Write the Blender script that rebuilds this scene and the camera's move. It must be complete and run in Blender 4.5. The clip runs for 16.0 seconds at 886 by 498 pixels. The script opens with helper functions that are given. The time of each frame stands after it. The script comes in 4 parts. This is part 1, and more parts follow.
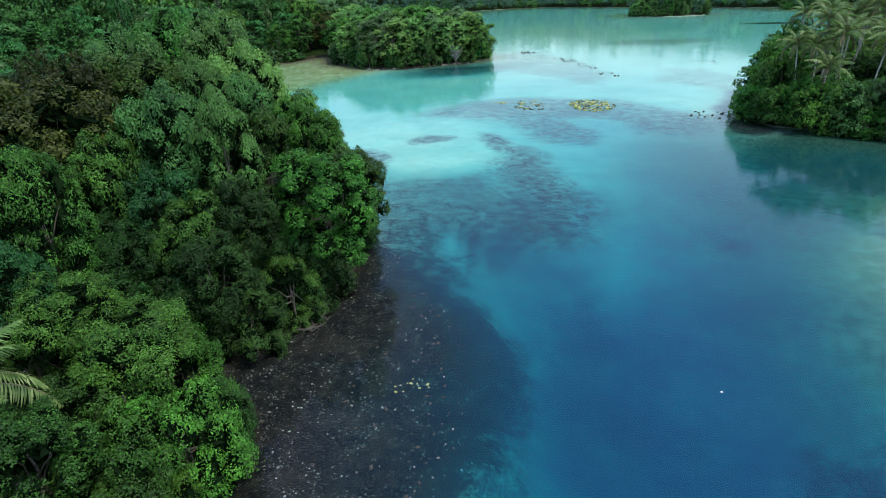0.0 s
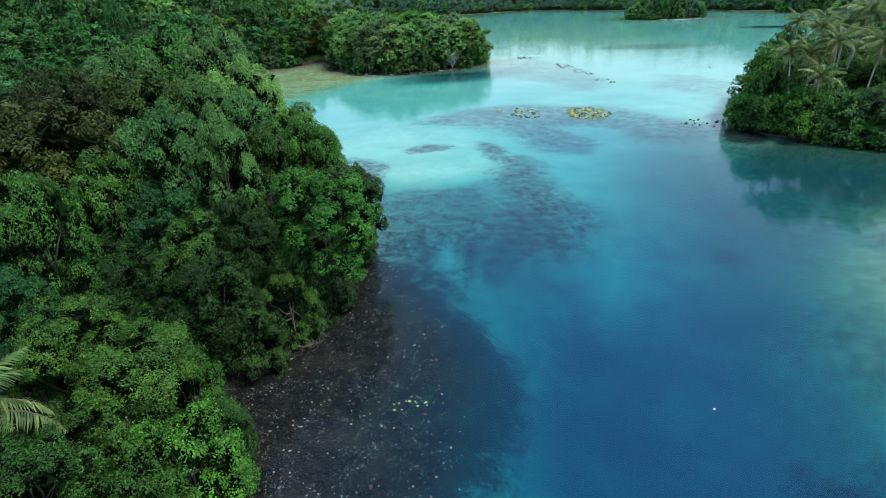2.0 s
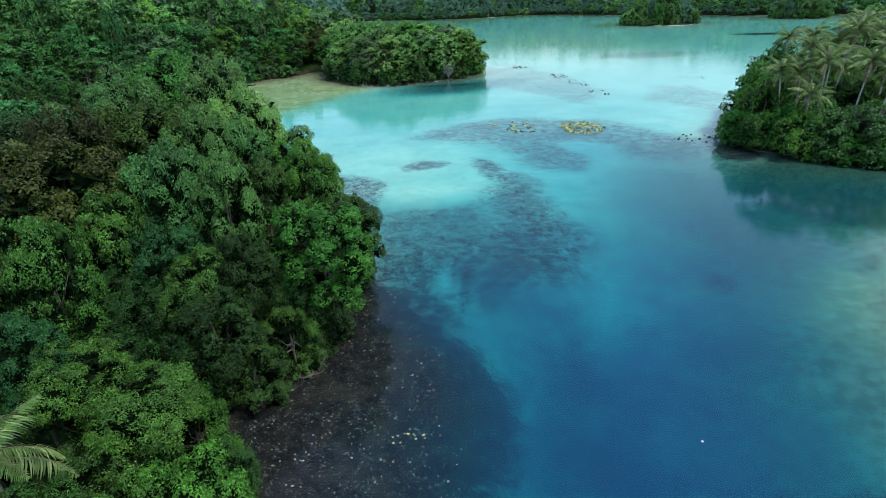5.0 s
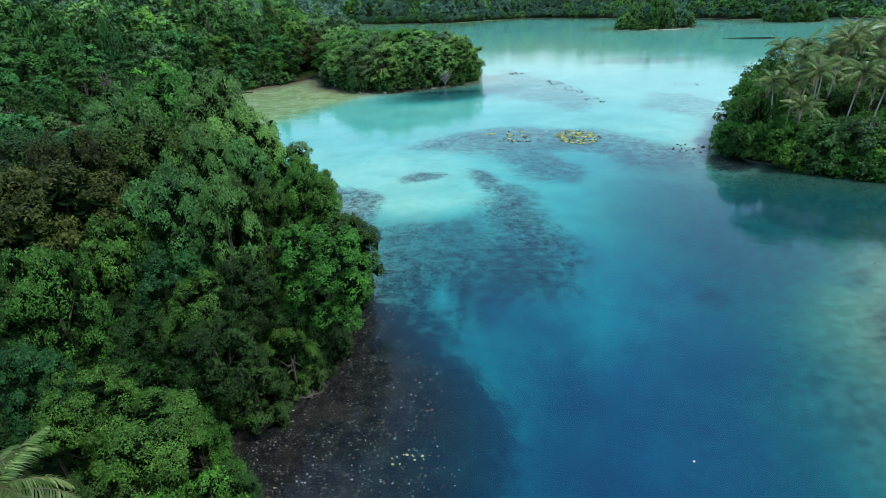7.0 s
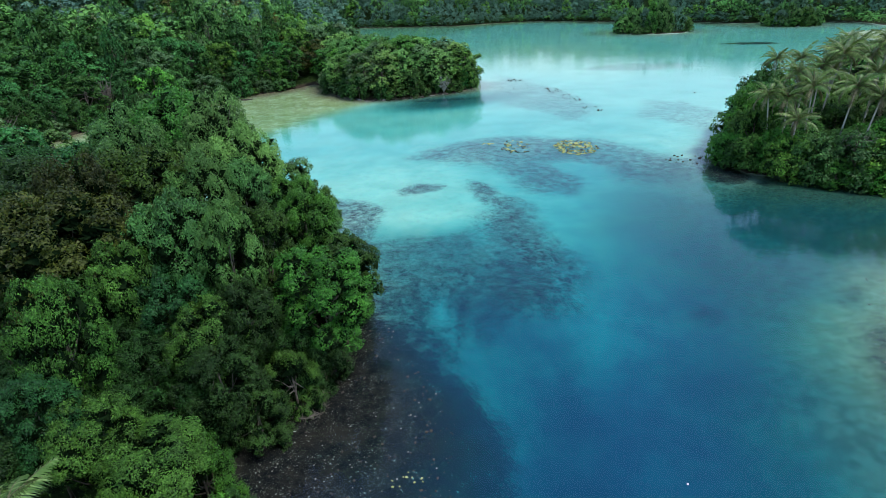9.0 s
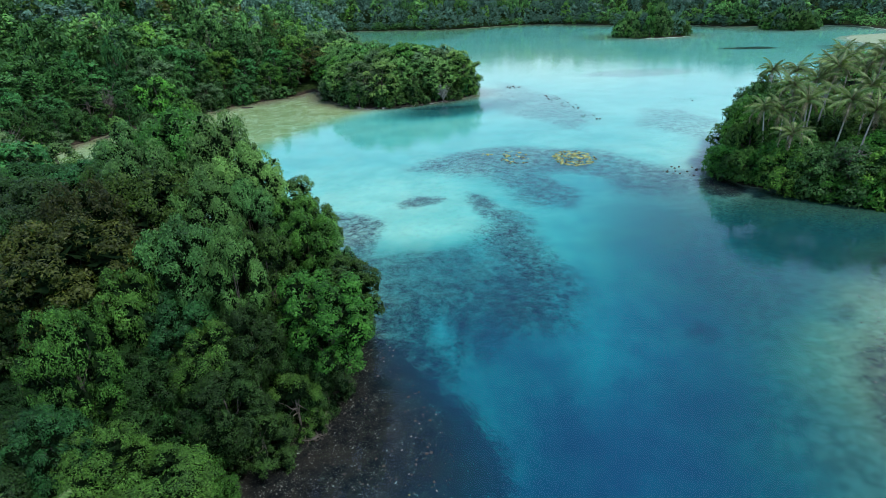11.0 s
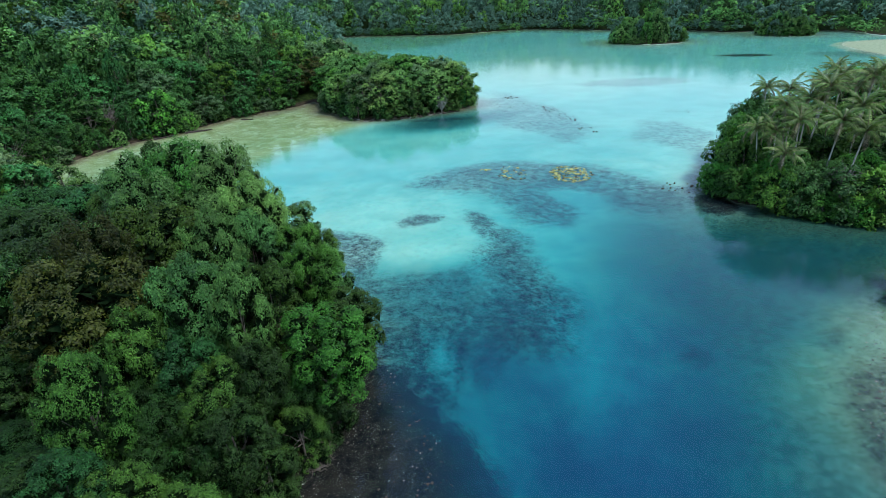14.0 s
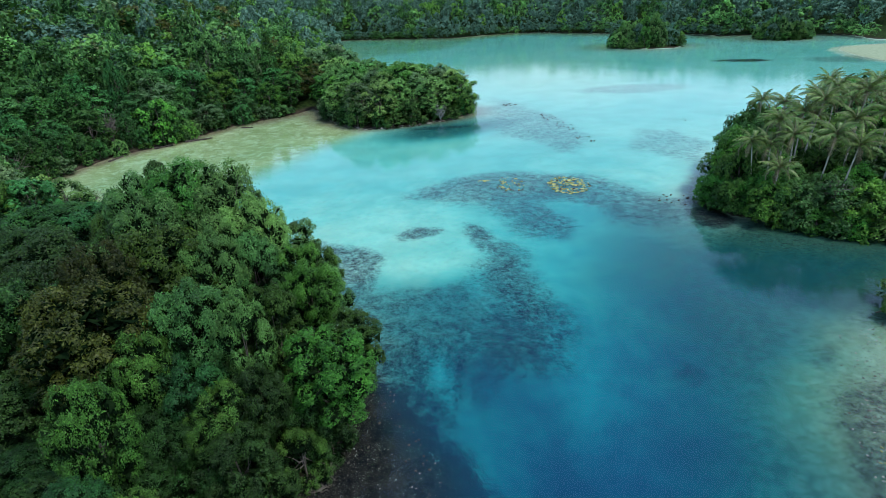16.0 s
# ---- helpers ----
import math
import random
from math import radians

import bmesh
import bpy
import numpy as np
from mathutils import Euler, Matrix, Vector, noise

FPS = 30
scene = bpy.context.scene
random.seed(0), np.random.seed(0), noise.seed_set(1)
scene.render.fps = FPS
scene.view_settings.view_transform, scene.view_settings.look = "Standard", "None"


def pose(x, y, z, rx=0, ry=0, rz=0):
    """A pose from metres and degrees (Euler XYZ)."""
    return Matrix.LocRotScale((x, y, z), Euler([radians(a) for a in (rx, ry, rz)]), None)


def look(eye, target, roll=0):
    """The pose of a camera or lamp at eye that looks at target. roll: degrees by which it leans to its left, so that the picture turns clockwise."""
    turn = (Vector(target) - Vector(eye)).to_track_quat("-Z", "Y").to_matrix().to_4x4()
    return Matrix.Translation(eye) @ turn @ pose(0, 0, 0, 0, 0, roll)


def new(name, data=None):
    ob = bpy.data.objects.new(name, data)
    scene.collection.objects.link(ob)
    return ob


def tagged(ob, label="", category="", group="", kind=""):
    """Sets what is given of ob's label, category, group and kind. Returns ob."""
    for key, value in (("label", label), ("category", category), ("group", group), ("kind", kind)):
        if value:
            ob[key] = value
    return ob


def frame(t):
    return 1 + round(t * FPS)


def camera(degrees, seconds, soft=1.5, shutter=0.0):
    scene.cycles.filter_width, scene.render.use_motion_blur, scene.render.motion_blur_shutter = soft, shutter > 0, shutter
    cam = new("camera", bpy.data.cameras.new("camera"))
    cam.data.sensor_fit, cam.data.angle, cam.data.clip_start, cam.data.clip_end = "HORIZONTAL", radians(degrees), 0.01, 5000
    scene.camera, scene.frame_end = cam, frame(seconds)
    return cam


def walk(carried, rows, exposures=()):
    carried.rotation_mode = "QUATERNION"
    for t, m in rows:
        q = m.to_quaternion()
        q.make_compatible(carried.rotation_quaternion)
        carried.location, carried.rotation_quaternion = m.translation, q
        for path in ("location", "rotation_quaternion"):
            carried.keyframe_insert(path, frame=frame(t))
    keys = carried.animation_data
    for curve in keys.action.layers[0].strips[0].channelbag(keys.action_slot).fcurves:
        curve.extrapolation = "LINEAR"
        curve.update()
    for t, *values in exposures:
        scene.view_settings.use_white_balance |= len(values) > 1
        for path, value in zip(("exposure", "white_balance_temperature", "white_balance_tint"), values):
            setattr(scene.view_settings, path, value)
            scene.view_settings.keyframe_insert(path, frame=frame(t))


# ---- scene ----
cam = camera(77.1, 16.0, soft=0.8)
PATH = [
    (0, (-0.394, 0.042, 26.377), (-0.393, 1.844, 25.51), -2.4),
    (0.5, (-0.415, 0.061, 26.695), (-0.412, 1.864, 25.829), -2.4),
    (1, (-0.388, 0.098, 27.082), (-0.382, 1.9, 26.216), -2.4),
    (1.5, (-0.368, 0.089, 27.485), (-0.359, 1.892, 26.619), -2.4),
    (2, (-0.321, 0.039, 27.921), (-0.311, 1.843, 27.057), -2.5),
    (2.5, (-0.308, 0.062, 28.3), (-0.296, 1.867, 27.438), -2.5),
    (3, (-0.326, 0.084, 28.734), (-0.31, 1.889, 27.872), -2.5),
    (3.5, (-0.299, 0.042, 29.262), (-0.282, 1.846, 28.4), -2.5),
    (4, (-0.268, 0.062, 29.813), (-0.25, 1.867, 28.952), -2.5),
    (6.5, (-0.095, -0.044, 32.593), (-0.066, 1.762, 31.734), -2.7),
    (7, (-0.094, -0.057, 33.1), (-0.063, 1.75, 32.242), -2.7),
    (7.5, (-0.045, -0.13, 33.761), (-0.014, 1.676, 32.902), -2.7),
    (8, (0.016, -0.191, 34.376), (0.047, 1.615, 33.517), -2.8),
    (8.5, (0.006, -0.09, 34.822), (0.04, 1.717, 33.965), -2.8),
    (9, (0.016, 0.012, 35.316), (0.051, 1.819, 34.461), -2.7),
    (11.5, (0.179, -0.116, 38.57), (0.216, 1.693, 37.716), -2.9),
    (12, (0.127, -0.137, 39.169), (0.167, 1.671, 38.316), -2.9),
    (12.5, (0.141, -0.128, 39.769), (0.18, 1.681, 38.915), -2.9),
    (13, (0.21, -0.18, 40.382), (0.248, 1.629, 39.53), -3.0),
    (13.5, (0.238, -0.193, 41.037), (0.278, 1.616, 40.184), -3.0),
    (14, (0.266, -0.167, 41.676), (0.306, 1.642, 40.825), -3.0),
    (14.5, (0.369, -0.151, 42.302), (0.408, 1.658, 41.451), -3.1),
    (15, (0.414, -0.151, 43.06), (0.454, 1.658, 42.208), -3.1),
    (15.5, (0.444, -0.247, 43.794), (0.485, 1.562, 42.942), -3.1),
    (16, (0.514, -0.25, 44.445), (0.556, 1.56, 43.595), -3.1),
]
walk(cam, [(t, look(eye, target, roll)) for t, eye, target, roll in PATH], [(0.0, 0.72, 6600, 9), (16.0, 0.62, 6400, 10)])

# ---- world and light: bright overcast, the sun behind thin cloud ----
SUN_ELEV, SUN_ROT = radians(62), radians(120)
world = bpy.data.worlds.new("overcast_sky")
scene.world = world
world.use_nodes = True
wn = world.node_tree.nodes
sky = wn.new("ShaderNodeTexSky")
sky.sky_type, sky.sun_disc = "NISHITA", False
sky.sun_elevation, sky.sun_rotation = SUN_ELEV, SUN_ROT
sky.air_density, sky.dust_density, sky.ozone_density = 1.3, 1.0, 3.5
world.node_tree.links.new(sky.outputs[0], wn["Background"].inputs[0])
wn["Background"].inputs[1].default_value = 0.15
sun = new("sun", bpy.data.lights.new("sun", "SUN"))
sun.data.energy, sun.data.angle, sun.data.color = 1.3, radians(12), (1.0, 0.96, 0.9)
sun_dir = Vector((math.sin(SUN_ROT) * math.cos(SUN_ELEV), math.cos(SUN_ROT) * math.cos(SUN_ELEV), math.sin(SUN_ELEV)))
sun.matrix_world = look(sun_dir * 200, (0, 0, 0))


# ---- node helpers ----
class Nodes:
    """Short-hand for building one node material."""

    def __init__(self, name):
        self.mat = bpy.data.materials.new(name)
        self.mat.use_nodes = True
        self.tree = self.mat.node_tree
        self.bsdf = self.tree.nodes["Principled BSDF"]
        self.out = self.tree.nodes["Material Output"]

    def add(self, kind):
        return self.tree.nodes.new("ShaderNode" + kind)

    def put(self, sock, value):
        if isinstance(value, bpy.types.NodeSocket):
            self.tree.links.new(value, sock)
        elif isinstance(value, tuple) and len(value) == 3 and sock.type == "RGBA":
            sock.default_value = (*value, 1)
        else:
            sock.default_value = value

    def math(self, op, a, b=0.0, clamp=False):
        n = self.add("Math")
        n.operation, n.use_clamp = op, clamp
        self.put(n.inputs[0], a)
        self.put(n.inputs[1], b)
        return n.outputs[0]

    def ramp(self, value, lo, hi, a=0.0, b=1.0):
        n = self.add("MapRange")
        n.interpolation_type = "SMOOTHSTEP"
        for i, v in enumerate((value, lo, hi, a, b)):
            self.put(n.inputs[i], v)
        return n.outputs[0]

    def mix(self, f, a, b, blend="MIX"):
        n = self.add("Mix")
        n.data_type, n.blend_type = "RGBA", blend
        self.put(n.inputs[0], f)
        self.put(n.inputs[6], a)
        self.put(n.inputs[7], b)
        return n.outputs[2]

    def noise(self, scale, detail=3.0, rough=0.55, vec=None, dist=0.0):
        n = self.add("TexNoise")
        n.inputs["Scale"].default_value = scale
        n.inputs["Detail"].default_value = detail
        n.inputs["Roughness"].default_value = rough
        n.inputs["Distortion"].default_value = dist
        if vec is not None:
            self.put(n.inputs["Vector"], vec)
        return n.outputs[0]

    def cells(self, scale, vec=None):
        n = self.add("TexVoronoi")
        n.inputs["Scale"].default_value = scale
        if vec is not None:
            self.put(n.inputs["Vector"], vec)
        return n

    def attr(self, name):
        n = self.add("Attribute")
        n.attribute_name = name
        return n.outputs["Fac"]

    def place(self):
        return self.add("NewGeometry").outputs["Position"]

    def bump(self, height, strength, distance):
        n = self.add("Bump")
        n.inputs["Strength"].default_value, n.inputs["Distance"].default_value = strength, distance
        self.put(n.inputs["Height"], height)
        self.put(self.bsdf.inputs["Normal"], n.outputs[0])
        return n.outputs[0]


# ---- materials ----
def leaf_material(name, dark, light, gloss=0.5):
    m = Nodes(name)
    rnd = m.add("ObjectInfo").outputs["Random"]
    isl = m.add("NewGeometry").outputs["Random Per Island"]
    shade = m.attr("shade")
    # a few random leaves are painted much brighter, standing for glints
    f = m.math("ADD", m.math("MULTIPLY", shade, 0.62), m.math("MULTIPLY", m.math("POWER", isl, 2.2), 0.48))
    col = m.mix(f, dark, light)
    hsv = m.add("HueSaturation")
    m.put(hsv.inputs["Hue"], m.ramp(rnd, 0, 1, 0.485, 0.515))
    m.put(hsv.inputs["Value"], m.ramp(m.math("FRACT", m.math("MULTIPLY", rnd, 7.3)), 0, 1, 0.72, 1.28))
    m.put(hsv.inputs["Color"], col)
    blot = m.ramp(m.noise(0.35, 2.0, vec=m.place()), 0.3, 0.7, 0.75, 1.15)
    col = m.mix(1.0, hsv.outputs[0], blot, "MULTIPLY")
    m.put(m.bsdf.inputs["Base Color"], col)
    m.bsdf.inputs["Roughness"].default_value = gloss
    m.bsdf.inputs["Specular IOR Level"].default_value = 0.24
    tr = m.add("BsdfTranslucent")
    m.put(tr.inputs[0], m.mix(1.0, col, (1.0, 1.0, 0.5), "MULTIPLY"))
    ms = m.add("MixShader")
    ms.inputs[0].default_value = 0.12
    m.put(ms.inputs[1], m.bsdf.outputs[0])
    m.put(ms.inputs[2], tr.outputs[0])
    m.put(m.out.inputs[0], ms.outputs[0])
    return m.mat


def plain_material(name, a, b, scale, rough=0.85, bump=0.4, dist=0.03):
    m = Nodes(name)
    n1, n2 = m.noise(scale, 5, vec=m.place()), m.noise(scale * 6, 3, vec=m.place())
    f = m.ramp(m.math("ADD", m.math("MULTIPLY", n1, 0.65), m.math("MULTIPLY", n2, 0.35)), 0.35, 0.65)
    m.put(m.bsdf.inputs["Base Color"], m.mix(f, a, b))
    m.bsdf.inputs["Roughness"].default_value = rough
    m.bump(n2, bump, dist)
    return m.mat


LEAF = {
    "mid": leaf_material("leaf_mid_green", (0.007, 0.034, 0.004), (0.128, 0.340, 0.046)),
    "bright": leaf_material("leaf_bright_green", (0.011, 0.058, 0.004), (0.145, 0.405, 0.046)),
    "dark": leaf_material("leaf_dark_green", (0.005, 0.021, 0.003), (0.070, 0.195, 0.034)),
    "olive": leaf_material("leaf_olive", (0.012, 0.036, 0.003), (0.095, 0.225, 0.022)),
    "brown": leaf_material("leaf_bronze", (0.010, 0.018, 0.002), (0.088, 0.105, 0.012)),
    "grey": leaf_material("leaf_grey_green", (0.015, 0.056, 0.012), (0.185, 0.420, 0.098)),
    "vine": leaf_material("leaf_pale_vine", (0.060, 0.135, 0.026), (0.255, 0.500, 0.112)),
    # paler green that paints haze over the farther trees
    "silver": leaf_material("leaf_green_haze_pale", (0.028, 0.065, 0.024), (0.200, 0.345, 0.130)),
    # bluer green that paints haze over the far forest
    "blue": leaf_material("leaf_green_haze_blue", (0.028, 0.066, 0.044), (0.140, 0.290, 0.185)),
    "teal": leaf_material("leaf_blue_green", (0.007, 0.036, 0.007), (0.086, 0.275, 0.064)),
}
# near-black colour that paints the shade inside the crowns
CORE = plain_material("inner_leaves_painted_near_black", (0.004, 0.012, 0.004), (0.010, 0.024, 0.007), 1.5)


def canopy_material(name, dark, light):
    """Dense distant foliage: leafy cells, the gaps between them painted dark as shade."""
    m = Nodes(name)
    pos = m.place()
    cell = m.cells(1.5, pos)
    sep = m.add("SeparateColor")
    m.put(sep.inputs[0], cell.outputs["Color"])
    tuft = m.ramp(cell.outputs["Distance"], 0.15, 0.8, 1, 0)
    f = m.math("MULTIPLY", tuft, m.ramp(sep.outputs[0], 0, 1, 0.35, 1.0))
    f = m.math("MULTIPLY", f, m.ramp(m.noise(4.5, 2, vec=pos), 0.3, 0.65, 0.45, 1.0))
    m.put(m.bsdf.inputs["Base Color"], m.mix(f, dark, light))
    m.bsdf.inputs["Roughness"].default_value = 0.8
    m.bsdf.inputs["Specular IOR Level"].default_value = 0.1
    m.bump(m.math("ADD", tuft, m.noise(4.5, 2, vec=pos)), 1.0, 0.5)
    return m.mat


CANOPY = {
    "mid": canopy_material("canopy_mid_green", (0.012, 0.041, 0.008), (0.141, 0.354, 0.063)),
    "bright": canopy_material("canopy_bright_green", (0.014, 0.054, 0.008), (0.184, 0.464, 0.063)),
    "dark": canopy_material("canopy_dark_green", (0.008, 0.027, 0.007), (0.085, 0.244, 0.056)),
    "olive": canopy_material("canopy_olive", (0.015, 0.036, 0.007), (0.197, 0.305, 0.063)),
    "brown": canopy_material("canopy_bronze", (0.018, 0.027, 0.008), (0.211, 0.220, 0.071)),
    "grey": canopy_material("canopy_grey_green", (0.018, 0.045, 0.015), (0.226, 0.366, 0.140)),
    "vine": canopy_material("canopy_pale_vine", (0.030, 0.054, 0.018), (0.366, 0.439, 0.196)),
    # inner colours of the two kinds tinted for haze
    "silver": canopy_material("canopy_green_haze_pale", (0.030, 0.054, 0.031), (0.338, 0.439, 0.267)),
    "blue": canopy_material("canopy_green_haze_blue", (0.035, 0.080, 0.055), (0.18, 0.34, 0.23)),
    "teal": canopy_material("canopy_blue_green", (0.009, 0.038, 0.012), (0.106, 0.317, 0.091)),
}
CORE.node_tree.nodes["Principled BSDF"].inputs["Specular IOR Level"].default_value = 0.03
BARK = plain_material("grey_brown_bark", (0.06, 0.05, 0.04), (0.18, 0.15, 0.12), 3.0)
PALE_WOOD = plain_material("weathered_pale_wood", (0.09, 0.075, 0.065), (0.21, 0.18, 0.155), 2.5)
DARK_WOOD = plain_material("wet_dark_wood", (0.03, 0.022, 0.018), (0.09, 0.07, 0.055), 2.5)
PALM_BARK = plain_material("palm_bark", (0.32, 0.30, 0.25), (0.52, 0.49, 0.42), 4.0)
FROND = leaf_material("palm_frond_green", (0.10, 0.18, 0.04), (0.38, 0.51, 0.18), 0.35)
FROND_DRY = leaf_material("palm_frond_dry", (0.16, 0.145, 0.075), (0.40, 0.36, 0.21), 0.5)
STONE = plain_material("bleached_coral_stone", (0.14, 0.15, 0.13), (0.38, 0.38, 0.33), 3.0)
DARK_STONE = plain_material("dark_wet_coral_rock", (0.035, 0.03, 0.026), (0.11, 0.095, 0.075), 2.0)
ALGAE_STONE = plain_material("algae_covered_stone", (0.10, 0.11, 0.04), (0.36, 0.40, 0.10), 3.0)
YELLOW_REEF = plain_material("exposed_yellow_coral", (0.27, 0.30, 0.06), (0.60, 0.64, 0.24), 2.0)


# ---- numpy helpers: noise, outlines ----
def vnoise(x, y, scale, seed=0):
    """Smooth value noise, 0 to 1."""
    x, y = np.asarray(x, float) / scale, np.asarray(y, float) / scale
    xi, yi = np.floor(x), np.floor(y)
    fx, fy = x - xi, y - yi
    fx, fy = fx * fx * (3 - 2 * fx), fy * fy * (3 - 2 * fy)

    def h(a, b):
        v = np.sin(a * 127.1 + b * 311.7 + seed * 74.7) * 43758.5453
        return v - np.floor(v)

    top = h(xi, yi) * (1 - fx) + h(xi + 1, yi) * fx
    low = h(xi, yi + 1) * (1 - fx) + h(xi + 1, yi + 1) * fx
    return top * (1 - fy) + low * fy


def fnoise(x, y, scale, seed=0):
    return 0.55 * vnoise(x, y, scale, seed) + 0.3 * vnoise(x, y, scale / 2.3, seed + 1) + 0.15 * vnoise(x, y, scale / 5.1, seed + 2)


def inside_dist(poly, x, y):
    """Distance to the outline, positive inside."""
    x, y = np.asarray(x, float), np.asarray(y, float)
    best, ins = np.full(x.shape, 1e9), np.zeros(x.shape, bool)
    for (ax, ay), (bx, by) in zip(poly, poly[1:] + poly[:1]):
        dx, dy = bx - ax, by - ay
        t = np.clip(((x - ax) * dx + (y - ay) * dy) / (dx * dx + dy * dy), 0, 1)
        best = np.minimum(best, np.hypot(x - ax - t * dx, y - ay - t * dy))
        if ay != by:
            ins ^= ((ay > y) != (by > y)) & (x < ax + (y - ay) * dx / (by - ay))
    return np.where(ins, best, -best)


def smooth(v, lo, hi):
    t = np.clip((v - lo) / (hi - lo), 0, 1)
    return t * t * (3 - 2 * t)


def blob(x, y, cx, cy, rx, ry, turn=0.0, soft=0.35):
    """1 inside an ellipse, falling softly to 0 past its edge."""
    c, s = math.cos(radians(turn)), math.sin(radians(turn))
    u, v = ((x - cx) * c + (y - cy) * s) / rx, (-(x - cx) * s + (y - cy) * c) / ry
    return 1 - smooth(np.hypot(u, v), 1 - soft, 1 + soft)


def line_dist(pts, x, y):
    best = np.full(np.shape(x), 1e9)
    for (ax, ay), (bx, by) in zip(pts, pts[1:]):
        dx, dy = bx - ax, by - ay
        t = np.clip(((x - ax) * dx + (y - ay) * dy) / (dx * dx + dy * dy), 0, 1)
        best = np.minimum(best, np.hypot(x - ax - t * dx, y - ay - t * dy))
    return best


# ---- the plan: shorelines ----
MAIN = [(-17, -200), (-17, 5), (-16.5, 20), (-16, 27), (-17, 32), (-19.5, 37), (-17, 40), (-13, 42.5), (-10.5, 47), (-9.5, 52), (-11, 58),
        (-14, 66), (-17, 76), (-23, 84), (-33, 90), (-48, 97), (-62, 108), (-72, 119), (-84, 124), (-95, 127), (-106, 135), (-113, 148),
        (-108, 157), (-101, 180), (-84, 198), (-73, 218), (-60, 228), (-51, 236), (-46, 244), (-41, 234), (-34, 216), (-26, 205),
        (-20, 200), (-8, 201), (2, 204), (11, 208), (18, 214), (20, 222), (14, 238), (0, 254), (-15, 275), (-35, 310), (-50, 380),
        (-75, 480), (-90, 600), (-69, 614), (-20, 592), (33, 569), (90, 585), (122, 576), (163, 529), (217, 488), (236, 446), (262, 440),
        (288, 422), (305, 409), (300, 372), (330, 345), (900, 330), (1500, 3500), (-3500, 3500), (-3500, -200)]
CAPE = [(59.5, 109), (61.5, 101.5), (69, 95.5), (77, 90), (84, 87), (87, 80), (80, 71), (68, 64), (60, 57), (54, 49), (49, 41), (46, 33),
        (44, 24), (44, -200), (1500, -200), (1500, 250), (260, 232), (200, 200), (140, 168), (110, 158), (92, 150), (78, 138), (68, 124),
        (61.5, 114)]
SAND = [(247, 335), (256, 345), (275, 350), (330, 345), (330, 270), (236, 283), (238, 305)]


def ring(cx, cy, rx, ry, turn):
    c, s = math.cos(radians(turn)), math.sin(radians(turn))
    return [(cx + rx * math.cos(a) * c - ry * math.sin(a) * s, cy + rx * math.cos(a) * s + ry * math.sin(a) * c) for a in np.linspace(0, 2 * math.pi, 20)[:-1]]


ISLET = ring(159, 407, 23, 15, -32)
ISLET_FAR = ring(259, 409, 16, 11, -40)


def shore(x, y):
    """Metres inland of the nearest forested shoreline (negative over water)."""
    d = np.maximum(inside_dist(MAIN, x, y), inside_dist(CAPE, x, y))
    d = np.maximum(d, np.maximum(inside_dist(ISLET, x, y), inside_dist(ISLET_FAR, x, y)))
    return d + 1.6 * (fnoise(x, y, 7.0, 3) - 0.5)


REEF = [(-30, 10), (-30, 62), (-10, 60), (-4, 56.5), (0, 51), (3.3, 43.5), (5.1, 38.5), (6.2, 33.5), (5.5, 27.9), (3.6, 24.3), (1, 10)]
TONGUE = [(11, 94), (15, 96), (18, 91), (18.5, 80), (20, 72), (20.5, 64), (17, 58.5), (10, 56), (5.4, 53.5), (3.2, 57), (3.4, 64.7), (5, 70.5), (8.5, 76.8)]
FRONT = [(-14, 79), (-7.7, 81.7), (-3.9, 80.2), (3.6, 81), (8.5, 82.5), (9, 70), (5.5, 59.5), (2.5, 50), (-2.2, 49), (-12, 48)]
BANK = [(-6.5, 125.4), (-1.8, 132), (7.2, 139.5), (19.4, 142), (29.4, 139), (43, 134.7), (50.8, 124), (54, 115.4), (60.2, 112.4), (55, 101.6),
        (46.4, 97), (38.9, 101.2), (33.2, 105.3), (26, 94.9), (17.8, 97.5), (14.8, 108.4), (12, 116.7), (3.4, 119.7), (-1.8, 122.9)]
WINDOW = [(25.3, 118.8), (32, 119.5), (37.9, 112.8), (35.5, 105), (31, 105.6), (28.5, 112.7)]
PATCHES = [  # outline, coral cover
    ([(-7.1, 105), (-4.3, 110), (0.5, 108.5), (2.2, 105.2), (-0.8, 102), (-6.4, 101.4)], 0.55),
    ([(6.0, 105), (8.9, 111), (12.5, 106), (12.5, 100), (13.5, 95), (9, 94), (6.5, 98)], 0.5),
    ([(-26, 100), (-20.3, 104), (-13.2, 101), (-10.1, 96.6), (-8.9, 82.8), (-9.2, 75.4), (-18, 77)], 0.5),
    ([(29, 251), (43.5, 233), (53.5, 207), (53.8, 171), (45, 147), (35.6, 161.7), (23.8, 175), (22.2, 210)], 0.34),
    ([(68.8, 183.5), (84.3, 179), (87.5, 156), (71.9, 131), (65.4, 142.8), (57.7, 156.5)], 0.28),
    ([(33.4, 58.5), (36.3, 57), (34, 53.7), (32, 55)], 0.55),
    ([(49.9, 58.5), (52.7, 58), (49.9, 54.2), (47.2, 54.5)], 0.5),
    ([(43, 44), (50, 51), (55, 52), (51, 43), (48, 35), (46, 24), (38, 22), (35, 30)], 0.42),
    ([(23, 30), (28.2, 28), (33, 24), (26, 18), (20, 23)], 0.5),
]
FLAT = [(-140, 110), (-60, 114), (-48, 146), (-33, 176), (-22, 194), (-26, 212), (-50, 250), (-140, 260)]
DEEP = [(9, -60), (10, 5), (15, 25), (21, 45), (27, 62), (32, 78), (33, 92), (30, 104)]


